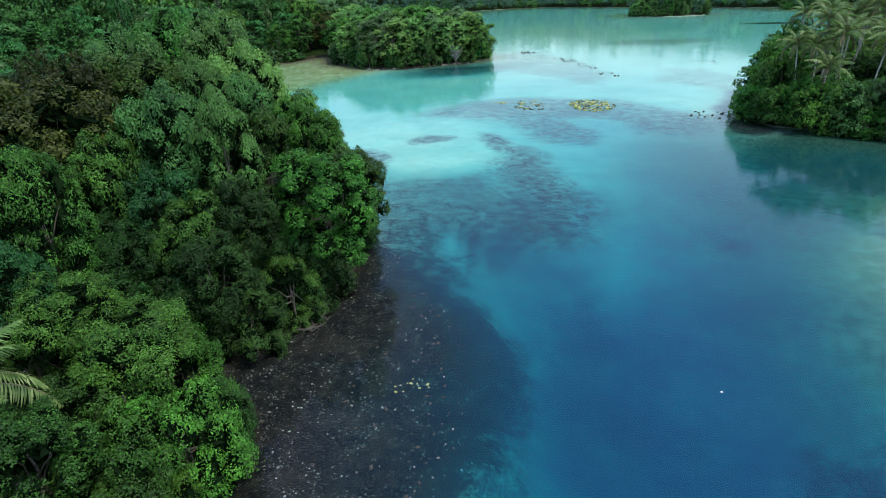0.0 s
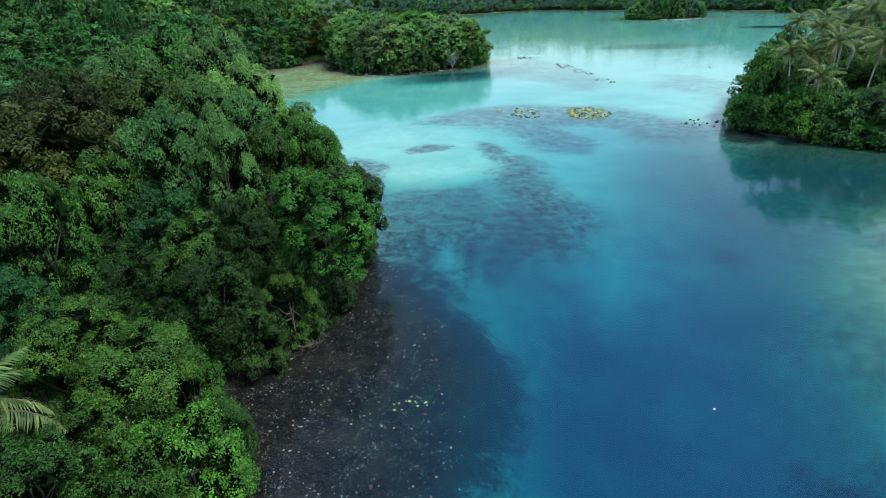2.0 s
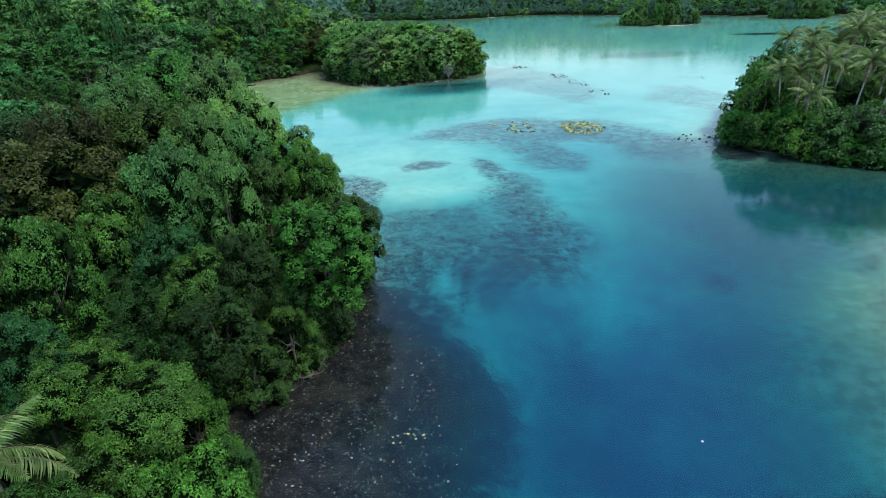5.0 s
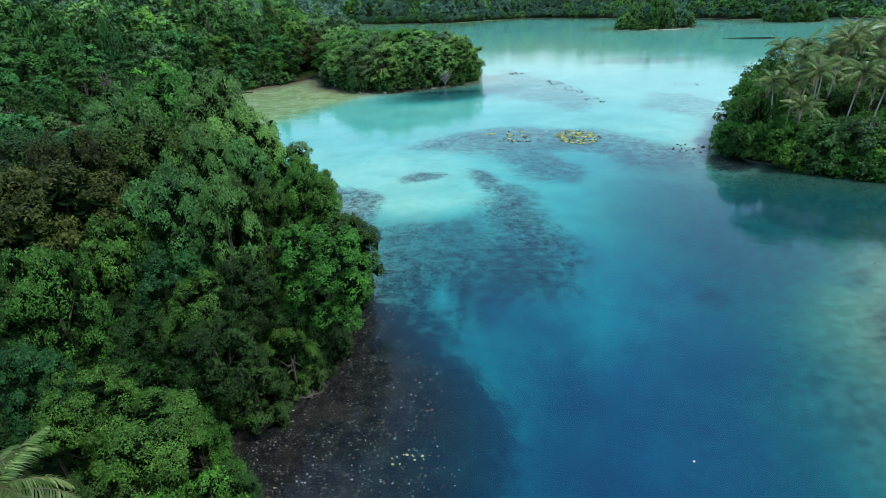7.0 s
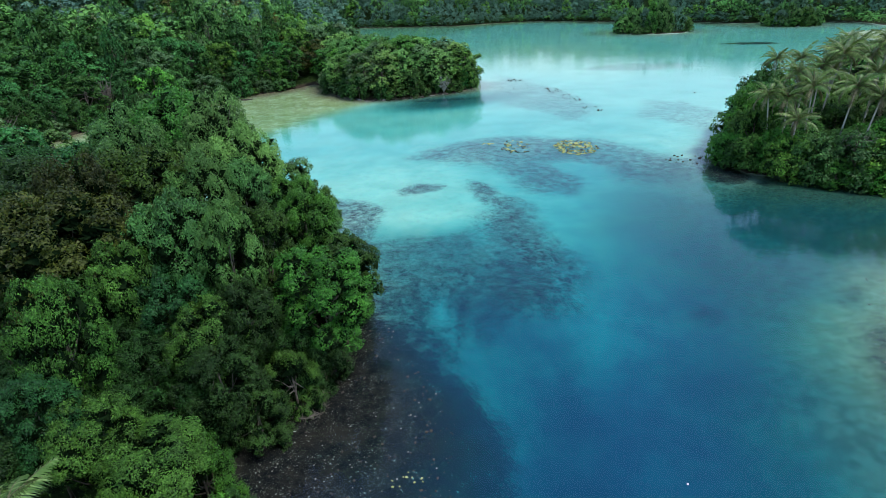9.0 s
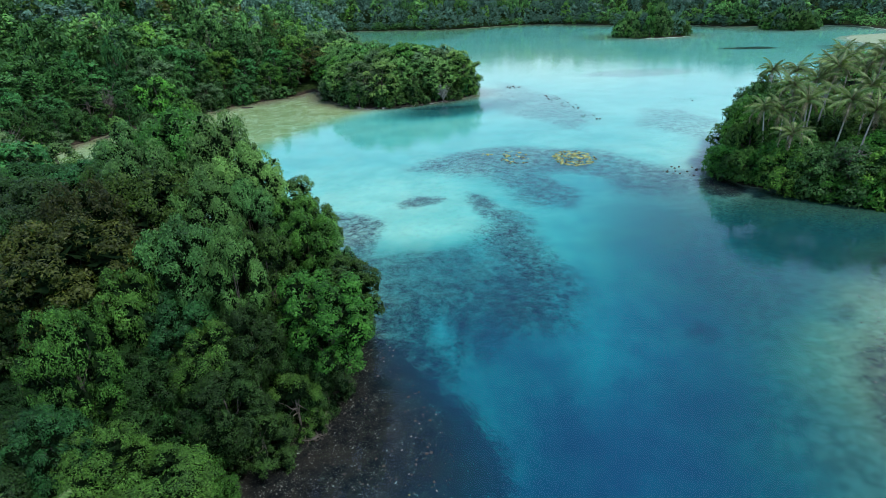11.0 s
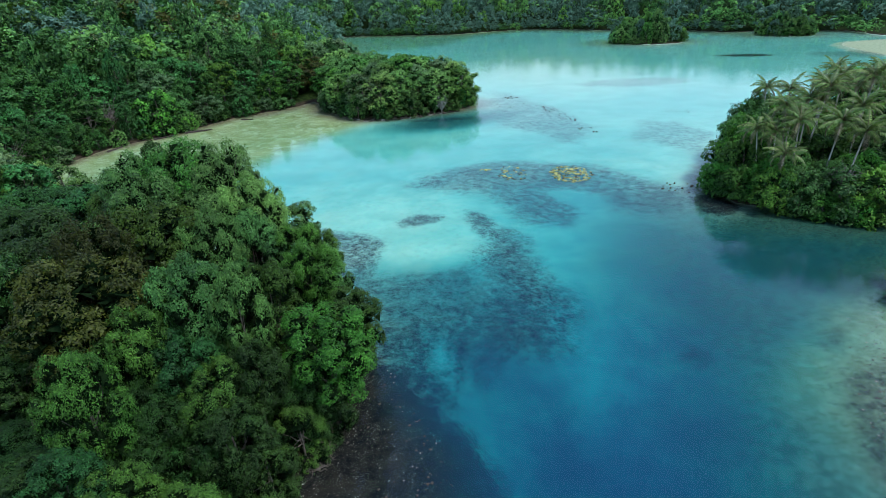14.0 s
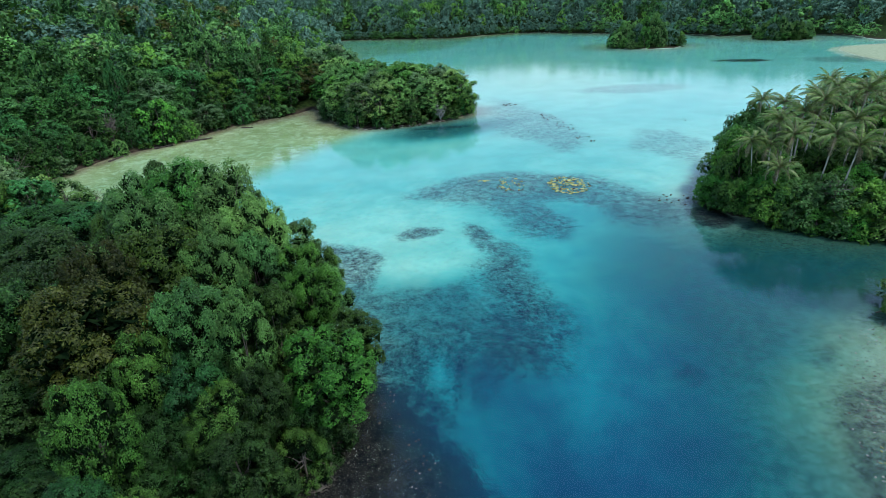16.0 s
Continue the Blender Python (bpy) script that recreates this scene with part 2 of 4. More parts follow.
def ground(x, y):
    """Height of the land, and the water's depth for the bed's tint (positive below the surface)."""
    d = shore(x, y)
    far = smooth(y, 300, 480)
    hill = np.clip(d - 6, 0, 400) * (0.06 + 0.14 * smooth(-x, 20, 90) * smooth(y, 150, 220) + 0.32 * far)
    hill = 50 * (1 - np.exp(-hill / 50))
    land = 0.12 + np.clip(d, 0, 8) * 0.11 + hill + 0.5 * (fnoise(x, y, 9, 8) - 0.5) * smooth(d, 1, 6)
    off = -d
    shelf = 1 - np.exp(-off / 14)
    near = (1 - smooth(y, 66, 90)) * (1 - smooth(x, 12, 40))
    shelf = shelf * (1 - near) + near * (1 - np.exp(-np.clip(off - 6, 0, 60) / 11))
    wide = 0.22 + 1.7 * shelf + 0.9 * (fnoise(x, y, 22, 5) - 0.5) * shelf + near * np.clip(off - 8, 0, 22) * 0.06
    wide = wide + 1.2 * smooth(off, 4, 15) * smooth(x, 18, 34) * (1 - smooth(y, 72, 96))
    wide = wide - 0.5 * shelf * smooth(y, 78, 90) * (1 - smooth(y, 105, 140)) * (1 - smooth(x, 6, 22))
    deep = 1 - smooth(line_dist(DEEP, x, y) + 6 * (fnoise(x, y, 13, 6) - 0.5), 2, 33)
    blue = blob(x, y, 36, 108, 16, 16, 10, 0.7)
    wide = wide + 1.5 * smooth(inside_dist(FRONT, x, y), -8, 4) * smooth(off, 1, 6) + 4.2 * blob(x, y, 5, 49, 8, 13, 25, 0.6)
    wide = wide * (1 - 0.2 * smooth(y, 130, 190))
    wide = wide * (1 - 0.35 * blob(x, y, 62, 310, 45, 70, 0, 0.7))
    flat = smooth(inside_dist(FLAT, x, y), -8, 8)
    wide = wide * (1 - 0.72 * flat)
    depth = wide + (8.5 + 4.5 * (1 - smooth(y, 28, 55))) * deep * (1 - 0.82 * smooth(y, 36, 80)) * smooth(off, 11, 25) + 0.8 * blue + 1.5 * blob(x, y, 7, 191, 22, 12, 20, 0.7) * smooth(off, 0, 4) + 0.8 * blob(x, y, 50, 72, 26, 26, 0, 0.6) * smooth(off, 3, 14) * (1 - 0.5 * blob(x, y, 66, 78, 18, 20, 0, 0.5)) * smooth(off, 3, 14)
    depth = depth * (1 - 0.45 * smooth(inside_dist(REEF, x, y), -2, 6)) + 0.12 * smooth(inside_dist(REEF, x, y), -2, 2)
    depth = np.where(inside_dist(SAND, x, y) > -6, np.minimum(depth, -0.05 * inside_dist(SAND, x, y)), depth)
    return d, land, depth


def grid_axis(parts):
    """parts: (from, to, step); outside them the step grows."""
    out = []
    for a, b, s in parts:
        out += list(np.arange(a, b - 1e-6, s))
    lo, hi, step = [out[0]], [parts[-1][1]], 4.0
    while hi[-1] < 4200:
        step *= 1.13
        hi.append(hi[-1] + step)
        lo.append(lo[-1] - step)
    return np.array(sorted(lo[1:]) + out + hi)


xs = grid_axis([(-130, -45, 2.0), (-45, 90, 1.2), (90, 330, 4.0)])
ys = grid_axis([(-20, 14, 3.0), (14, 140, 1.2), (140, 260, 2.0), (260, 640, 4.0)])
GX, GY = np.meshgrid(xs, ys)
gd, gland, gdepth = ground(GX, GY)
over = smooth(gd, -0.6, 0.6)
GZ = gland * over - 0.28 * np.clip(gdepth, -3, 12) * (1 - over)
GZ = np.where(gd > 0.6, gland, GZ)


def zone_fields(x, y):
    """Cover of coral, weed, algae and silt on the bed, some darkening it for tree reflections."""
    wx = x + 4 * (fnoise(x, y, 12, 11) - 0.5) + 2.6 * (fnoise(x, y, 4, 17) - 0.5)
    wy = y + 4 * (fnoise(x, y, 12, 12) - 0.5) + 2.6 * (fnoise(x, y, 4, 18) - 0.5)
    coral = 1.05 * smooth(inside_dist(REEF, wx, wy), -2.5, 3.5)
    coral = np.maximum(coral, 0.60 * smooth(inside_dist(TONGUE, wx, wy), -5.5, 5.0))
    hole = np.maximum(0.9 * blob(wx, wy, 0.2, 59.5, 1.0, 3.2, 8, 1.0), 0.5 * blob(wx, wy, 1.8, 54.5, 1.0, 3.0, 25, 1.0))
    coral = np.maximum(coral, (0.64 - 0.22 * smooth(y, 54, 76)) * smooth(inside_dist(FRONT, wx, wy), -2.0, 3.0)) * (1 - hole)
    coral = np.maximum(coral, 0.46 * smooth(inside_dist(BANK, wx, wy), -4.0, 6.0) * (1 - 0.75 * smooth(inside_dist(WINDOW, wx, wy), -3, 2)))
    for outline, amount in PATCHES:
        coral = np.maximum(coral, amount * smooth(inside_dist(outline, wx + 0.05 * y * (fnoise(x, y, 30, 41) - 0.5), wy + 0.12 * y * (fnoise(x, y, 30, 42) - 0.5)), -1.6 - 0.03 * np.clip(y - 100, 0, 200), 2.2 + 0.07 * np.clip(y - 100, 0, 200)))
    # the first and last blobs paint in dark tree reflections by the shore
    for cx, cy, rx, ry, turn, amount in ((6, 197, 11, 3, 0, 0.5), (95, 250, 26, 12, 0, 0.3), (180, 318, 15, 5, -20, 0.9), (57, 103, 3.5, 6, -20, 0.8)):
        coral = np.maximum(coral, amount * blob(wx, wy, cx, cy, rx, ry, turn, 0.3))
    # off the cape the cover is thickened to paint the palms' dark reflection
    weed_and_reflection = np.maximum(1.0 * blob(wx, wy, 67, 80, 19, 19, 0, 0.35), 0.5 * blob(wx, wy, 49, 42, 10, 18, -38, 0.5))
    # cover off the spit that paints its trees' dark reflection
    weed_and_reflection = np.maximum(weed_and_reflection, 0.55 * blob(wx, wy, 8, 194, 20, 10, 18, 0.6))
    weed_and_reflection = np.maximum(weed_and_reflection, 0.6 * blob(wx, wy, 228, 300, 24, 16, -20, 0.5))
    weed_and_reflection = np.maximum(weed_and_reflection, 0.45 * blob(wx, wy, 45, 68, 17, 16, 0, 0.7))
    algae = smooth(inside_dist(FLAT, wx, wy), -7, 5)
    algae = np.maximum(algae, 0.8 * smooth(inside_dist([(-120, 620), (-60, 430), (20, 470), (60, 540), (110, 560), (110, 620)], wx, wy), -12, 20))
    algae = np.maximum(algae, 0.35 * blob(wx, wy, 50, 50, 8, 16, -38, 0.6))
    silt = np.maximum(1.0 * blob(wx, wy, 60, 66, 32, 44, 0, 0.4), 1.0 * blob(wx, wy, 46, 32, 22, 32, 0, 0.5))
    silt = silt * (1 - 0.2 * smooth(shore(x, y), -6, -1) * smooth(x, 30, 40) * (1 - smooth(y, 60, 68)))
    silt = np.maximum(silt, 0.45 * smooth(inside_dist([(-14, 20), (-14, 84), (8, 84), (18, 60), (16, 20)], wx, wy), -2, 5) * (1 - 0.6 * hole))
    algae = np.maximum(algae, 0.22 * blob(wx, wy, 70, 310, 40, 60, 0, 0.7))
    # algae and silt by far shores, partly painted for dark tree reflections
    algae = np.maximum(algae, 0.5 * smooth(y, 380, 440) * (1 - smooth(-shore(x, y), 8, 40)))
    silt = np.maximum(silt, 0.7 * smooth(y, 360, 420) * (1 - smooth(-shore(x, y), 6, 30)))
    # mud off the spit, partly painted for its trees' reflection
    silt = np.maximum(silt, 0.9 * blob(wx, wy, 8, 194, 20, 11, 18, 0.6))
    return coral, weed_and_reflection, algae, silt


def sheet(name, X, Y, Z, fields, material):
    ny, nx = X.shape
    me = bpy.data.meshes.new(name)
    idx = np.arange(nx * ny).reshape(ny, nx)
    quads = np.stack([idx[:-1, :-1], idx[:-1, 1:], idx[1:, 1:], idx[1:, :-1]], -1).reshape(-1, 4)
    build(me, np.stack([X, Y, Z], -1).reshape(-1, 3), quads, True)
    for key, val in fields.items():
        me.attributes.new(key, "FLOAT", "POINT").data.foreach_set("value", val.ravel().astype(np.float32))
    me.materials.append(material)
    return new(name, me)


def build(me, verts, faces, soft=False):
    """Fill a mesh from arrays; all faces have the same number of corners."""
    n = faces.shape[1]
    me.vertices.add(len(verts))
    me.vertices.foreach_set("co", np.ascontiguousarray(verts, np.float32).ravel())
    me.loops.add(faces.size)
    me.loops.foreach_set("vertex_index", np.ascontiguousarray(faces, np.int32).ravel())
    me.polygons.add(len(faces))
    me.polygons.foreach_set("loop_start", np.arange(0, faces.size, n, dtype=np.int32))
    me.polygons.foreach_set("use_smooth", np.full(len(faces), soft))
    me.update(calc_edges=True)
    return me


def seabed_material():
    m = Nodes("seabed_and_forest_floor")
    pos = m.place()
    depth, coral, weed_and_reflection, algae = (m.attr(k) for k in ("depth", "coral", "weed_and_reflection", "algae"))
    big, mid, fine = m.noise(0.12, 4, vec=pos), m.noise(0.8, 4, 0.65, vec=pos), m.noise(4.0, 3, vec=pos)
    sand = m.mix(m.ramp(big, 0.35, 0.65), (0.54, 0.70, 0.54), (0.62, 0.78, 0.61))
    sand = m.mix(m.ramp(mid, 0.5, 0.72, 0, 0.3), sand, (0.45, 0.46, 0.34))
    # yellow-green algae film with pale scraped patches
    scr = m.ramp(m.noise(0.30, 5, 0.7, vec=pos, dist=0.9), 0.48, 0.62)
    film = m.mix(m.ramp(big, 0.3, 0.7), (0.33, 0.39, 0.16), (0.47, 0.53, 0.27))
    film = m.mix(m.math("MULTIPLY", scr, 0.45), film, (0.72, 0.86, 0.58))
    mire = m.mix(m.ramp(mid, 0.35, 0.65), (0.10, 0.15, 0.10), (0.20, 0.27, 0.19))
    sand = m.mix(m.attr("silt"), sand, mire)
    col = m.mix(algae, sand, film)
    # dark green base under weed, which also paints the cape trees' reflection
    col = m.mix(m.math("MULTIPLY", m.ramp(weed_and_reflection, 0.3, 1.0), 0.8), col, (0.028, 0.095, 0.055))
    col = m.mix(m.math("MULTIPLY", m.attr("bank"), m.ramp(mid, 0.3, 0.6, 0.6, 1.0)), col, m.mix(m.ramp(fine, 0.4, 0.6), (0.14, 0.125, 0.075), (0.27, 0.24, 0.155)))
    # coral beds: heads and rubble in patches, with pale broken pieces
    rub_n = m.noise(5.0, 4, 0.8, vec=pos)
    head = m.mix(m.ramp(mid, 0.35, 0.65), (0.005, 0.004, 0.004), (0.021, 0.017, 0.013))
    head = m.mix(m.ramp(m.noise(0.3, 3, vec=pos), 0.46, 0.66, 0, 0.5), head, (0.045, 0.034, 0.022))
    head = m.mix(m.ramp(rub_n, 0.52, 0.66, 0.0, 0.5), head, (0.060, 0.054, 0.034))
    head = m.mix(m.ramp(m.noise(1.5, 4, 0.7, vec=pos), 0.54, 0.70, 0.0, 0.5), head, (0.050, 0.044, 0.026))
    jig = m.add("TexNoise")
    jig.inputs["Scale"].default_value = 3.5
    m.put(jig.inputs["Vector"], pos)
    warp = m.mix(0.22, pos, jig.outputs[1], "ADD")
    grain = m.math("ADD", m.math("MULTIPLY", rub_n, 0.34), m.math("ADD", m.math("MULTIPLY", m.noise(2.3, 3, 0.65, vec=pos), 0.33), m.math("MULTIPLY", m.noise(0.7, 4, 0.6, vec=pos), 0.33)))
    cf = m.math("ADD", coral, m.math("MULTIPLY", m.math("SUBTRACT", grain, 0.47), 3.0))
    cf = m.math("MULTIPLY", m.ramp(cf, 0.05, 0.95), m.ramp(coral, 0.02, 0.3))
    col = m.mix(cf, col, head)
    chip = m.ramp(m.noise(5.5, 5, 0.75, vec=warp), 0.59, 0.65)
    chip = m.math("MULTIPLY", chip, m.math("MULTIPLY", m.ramp(coral, 0.2, 0.6), m.ramp(m.noise(0.5, 4, 0.65, vec=pos), 0.42, 0.64, 0.05, 0.85)))
    col = m.mix(chip, col, (0.46, 0.45, 0.35))
    for size, share, tone in ((9.0, 0.80, (0.40, 0.39, 0.32)), (5.0, 0.89, (0.56, 0.55, 0.47)), (3.2, 0.95, (0.60, 0.58, 0.50))):
        rub = m.cells(size, warp)
        sep = m.add("SeparateColor")
        m.put(sep.inputs[0], rub.outputs["Color"])
        lit = m.math("GREATER_THAN", sep.outputs[0], share)
        spk = m.math("MULTIPLY", m.ramp(rub.outputs["Distance"], 0.16, 0.36, 1, 0), lit)
        spk = m.math("MULTIPLY", spk, m.ramp(coral, 0.15, 0.5))
        col = m.mix(m.math("MULTIPLY", spk, m.ramp(m.noise(0.8, 3, vec=pos), 0.42, 0.66, 0.06, 0.95)), col, tone)
    # weed: dark elongated tufts on pale bottom
    mp = m.add("Mapping")
    m.put(mp.inputs["Vector"], pos)
    mp.inputs["Rotation"].default_value = (0, 0, radians(28))
    mp.inputs["Scale"].default_value = (0.9, 1.3, 1)
    tuft = m.noise(2.0, 6, 0.75, vec=mp.outputs[0])
    wf = m.math("MULTIPLY", m.ramp(tuft, 0.49, 0.62), m.ramp(weed_and_reflection, 0.15, 0.8))
    col = m.mix(m.math("MULTIPLY", wf, 0.85), col, (0.02, 0.022, 0.013))
    # light lost through the water and blue light scattered back, painted into the bed
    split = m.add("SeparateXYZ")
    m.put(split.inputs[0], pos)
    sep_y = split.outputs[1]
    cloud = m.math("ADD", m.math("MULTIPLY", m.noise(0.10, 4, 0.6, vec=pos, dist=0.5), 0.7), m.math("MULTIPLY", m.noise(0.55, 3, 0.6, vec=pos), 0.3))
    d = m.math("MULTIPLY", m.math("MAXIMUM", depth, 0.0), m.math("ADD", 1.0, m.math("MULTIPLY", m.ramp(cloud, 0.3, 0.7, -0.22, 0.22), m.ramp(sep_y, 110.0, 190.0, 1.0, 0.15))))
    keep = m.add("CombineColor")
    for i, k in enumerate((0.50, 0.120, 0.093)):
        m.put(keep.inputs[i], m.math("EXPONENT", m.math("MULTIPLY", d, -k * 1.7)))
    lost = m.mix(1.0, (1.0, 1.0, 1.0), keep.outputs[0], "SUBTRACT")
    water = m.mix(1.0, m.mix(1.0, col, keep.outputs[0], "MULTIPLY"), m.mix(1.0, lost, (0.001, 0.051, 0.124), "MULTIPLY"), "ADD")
    # leaf litter and mud above the waterline
    mud = m.mix(m.ramp(mid, 0.35, 0.65), (0.022, 0.017, 0.011), (0.085, 0.066, 0.045))
    mud = m.mix(m.ramp(fine, 0.55, 0.7), mud, (0.03, 0.035, 0.015))
    under = m.mix(m.ramp(mid, 0.35, 0.6), (0.008, 0.02, 0.006), (0.03, 0.06, 0.012))
    mud = m.mix(m.attr("woods"), mud, under)
    dry = m.ramp(depth, -0.06, 0.05, 1, 0)
    sandy = m.attr("sandbar")
    mud = m.mix(sandy, mud, m.mix(m.ramp(mid, 0.3, 0.7), (0.25, 0.32, 0.18), (0.40, 0.47, 0.29)))
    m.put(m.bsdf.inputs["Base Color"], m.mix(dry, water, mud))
    m.bsdf.inputs["Roughness"].default_value = 0.9
    m.bsdf.inputs["Specular IOR Level"].default_value = 0.1
    nb = m.bump(m.math("ADD", fine, mid), 0.5, 0.08)
    m.put(nb.node.inputs["Strength"], m.ramp(depth, 0.2, 1.6, 0.45, 0.0))
    return m.mat


fc, fw, fa, fs = zone_fields(GX, GY)
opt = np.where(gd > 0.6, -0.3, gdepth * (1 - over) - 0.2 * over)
sandbar = smooth(inside_dist(SAND, GX, GY), -4, 2)
floor_sheet = sheet("ground", GX, GY, GZ, {"depth": opt, "coral": fc, "weed_and_reflection": fw, "algae": fa, "silt": fs, "bank": (1 - smooth(-gd + 3 * (fnoise(GX, GY, 6, 31) - 0.5), 1.2, 7.0 + 6.0 * smooth(GX, -80, -60) * smooth(GY, 195, 215))) * smooth(GY, 95, 115) * (1 - smooth(GY, 290, 350)) * (1 - sandbar), "woods": smooth(gd, 2.0, 5.0), "sandbar": sandbar}, seabed_material())
tagged(floor_sheet, "coral reef bed, sand and muddy forest floor", "ground", kind="structure")


def water_material():
    m = Nodes("clear_rippled_water")
    m.tree.nodes.remove(m.bsdf)
    pos = m.place()
    mp = m.add("Mapping")
    m.put(mp.inputs["Vector"], pos)
    mp.inputs["Scale"].default_value = (0.7, 1.3, 1)
    rip = m.math("ADD", m.noise(1.6, 3, vec=mp.outputs[0]), m.math("MULTIPLY", m.noise(0.25, 2, vec=pos), 1.5))
    b = m.add("Bump")
    b.inputs["Strength"].default_value, b.inputs["Distance"].default_value = 0.2, 0.05
    m.put(b.inputs["Height"], rip)
    gl = m.add("BsdfGlossy")
    gl.inputs["Color"].default_value = (1, 1, 1, 1)
    calm = m.ramp(m.noise(0.02, 3, vec=pos), 0.4, 0.6, 0.03, 0.08)
    m.put(gl.inputs["Roughness"], calm)
    m.put(gl.inputs["Normal"], b.outputs[0])
    tr = m.add("BsdfTransparent")
    fr = m.add("Fresnel")
    fr.inputs["IOR"].default_value = 1.33
    m.put(fr.inputs["Normal"], b.outputs[0])
    ms = m.add("MixShader")
    m.put(ms.inputs[0], fr.outputs[0])
    m.put(ms.inputs[1], tr.outputs[0])
    m.put(ms.inputs[2], gl.outputs[0])
    m.put(m.out.inputs[0], ms.outputs[0])
    return m.mat


wx_, wy_ = np.meshgrid(np.linspace(-400, 900, 27), np.linspace(-300, 760, 23))
lagoon = sheet("water", wx_, wy_, np.zeros_like(wx_), {}, water_material())
tagged(lagoon, "calm clear turquoise lagoon water", "water", kind="structure")


# ---- building blocks for plants ----
rng = np.random.default_rng(7)


def part(name, me, parent, label="", m=None):
    ob = new(name, me)
    ob.parent = parent
    if m is not None:
        ob.matrix_basis = m
    if label:
        tagged(ob, label)
    return ob


def thing(name, label, category, m, group="", kind=""):
    ob = new(name)
    ob.empty_display_size = 0.3
    ob.matrix_basis = m
    return tagged(ob, label, category, group, kind)


def tube(points, radii, sides=6):
    """Vertices and quads of a tapered tube along points."""
    pts = np.array(points, float)
    tang = np.gradient(pts, axis=0)
    tang /= np.linalg.norm(tang, axis=1)[:, None] + 1e-9
    ref = np.where(np.abs(tang[:, 2:3]) > 0.9, np.array([[1.0, 0, 0]]), np.array([[0, 0, 1.0]]))
    u = np.cross(tang, ref)
    u /= np.linalg.norm(u, axis=1)[:, None] + 1e-9
    v = np.cross(tang, u)
    a = np.linspace(0, 2 * math.pi, sides, endpoint=False)
    ringpts = pts[:, None] + np.array(radii)[:, None, None] * (u[:, None] * np.cos(a)[None, :, None] + v[:, None] * np.sin(a)[None, :, None])
    n = len(pts)
    i, j = np.meshgrid(np.arange(n - 1), np.arange(sides), indexing="ij")
    k = (j + 1) % sides
    faces = np.stack([i * sides + j, i * sides + k, (i + 1) * sides + k, (i + 1) * sides + j], -1).reshape(-1, 4)
    return ringpts.reshape(-1, 3), faces


def join(pieces):
    verts, faces, n = [], [], 0
    for v, f in pieces:
        verts.append(v)
        faces.append(f + n)
        n += len(v)
    return np.concatenate(verts), np.concatenate(faces)


def wander(r, a, b, n, sway):
    """A slightly crooked line from a to b."""
    a, b = np.array(a, float), np.array(b, float)
    t = np.linspace(0, 1, n)[:, None]
    pts = a + (b - a) * t
    off = np.cumsum(r.normal(0, sway, (n, 3)), 0)
    return pts + (off - off[0] - (off[-1] - off[0]) * t)


def ico():
    """A 20-sided ball as arrays, its faces as quads with a doubled corner left out."""
    bm = bmesh.new()
    bmesh.ops.create_icosphere(bm, subdivisions=1, radius=1.0)
    v = np.array([x.co[:] for x in bm.verts])
    f = np.array([[w.index for w in q.verts] for q in bm.faces])
    bm.free()
    return v, f


ICO_V, ICO_F = ico()


def unit(v):
    return v / (np.linalg.norm(v, axis=1)[:, None] + 1e-9)


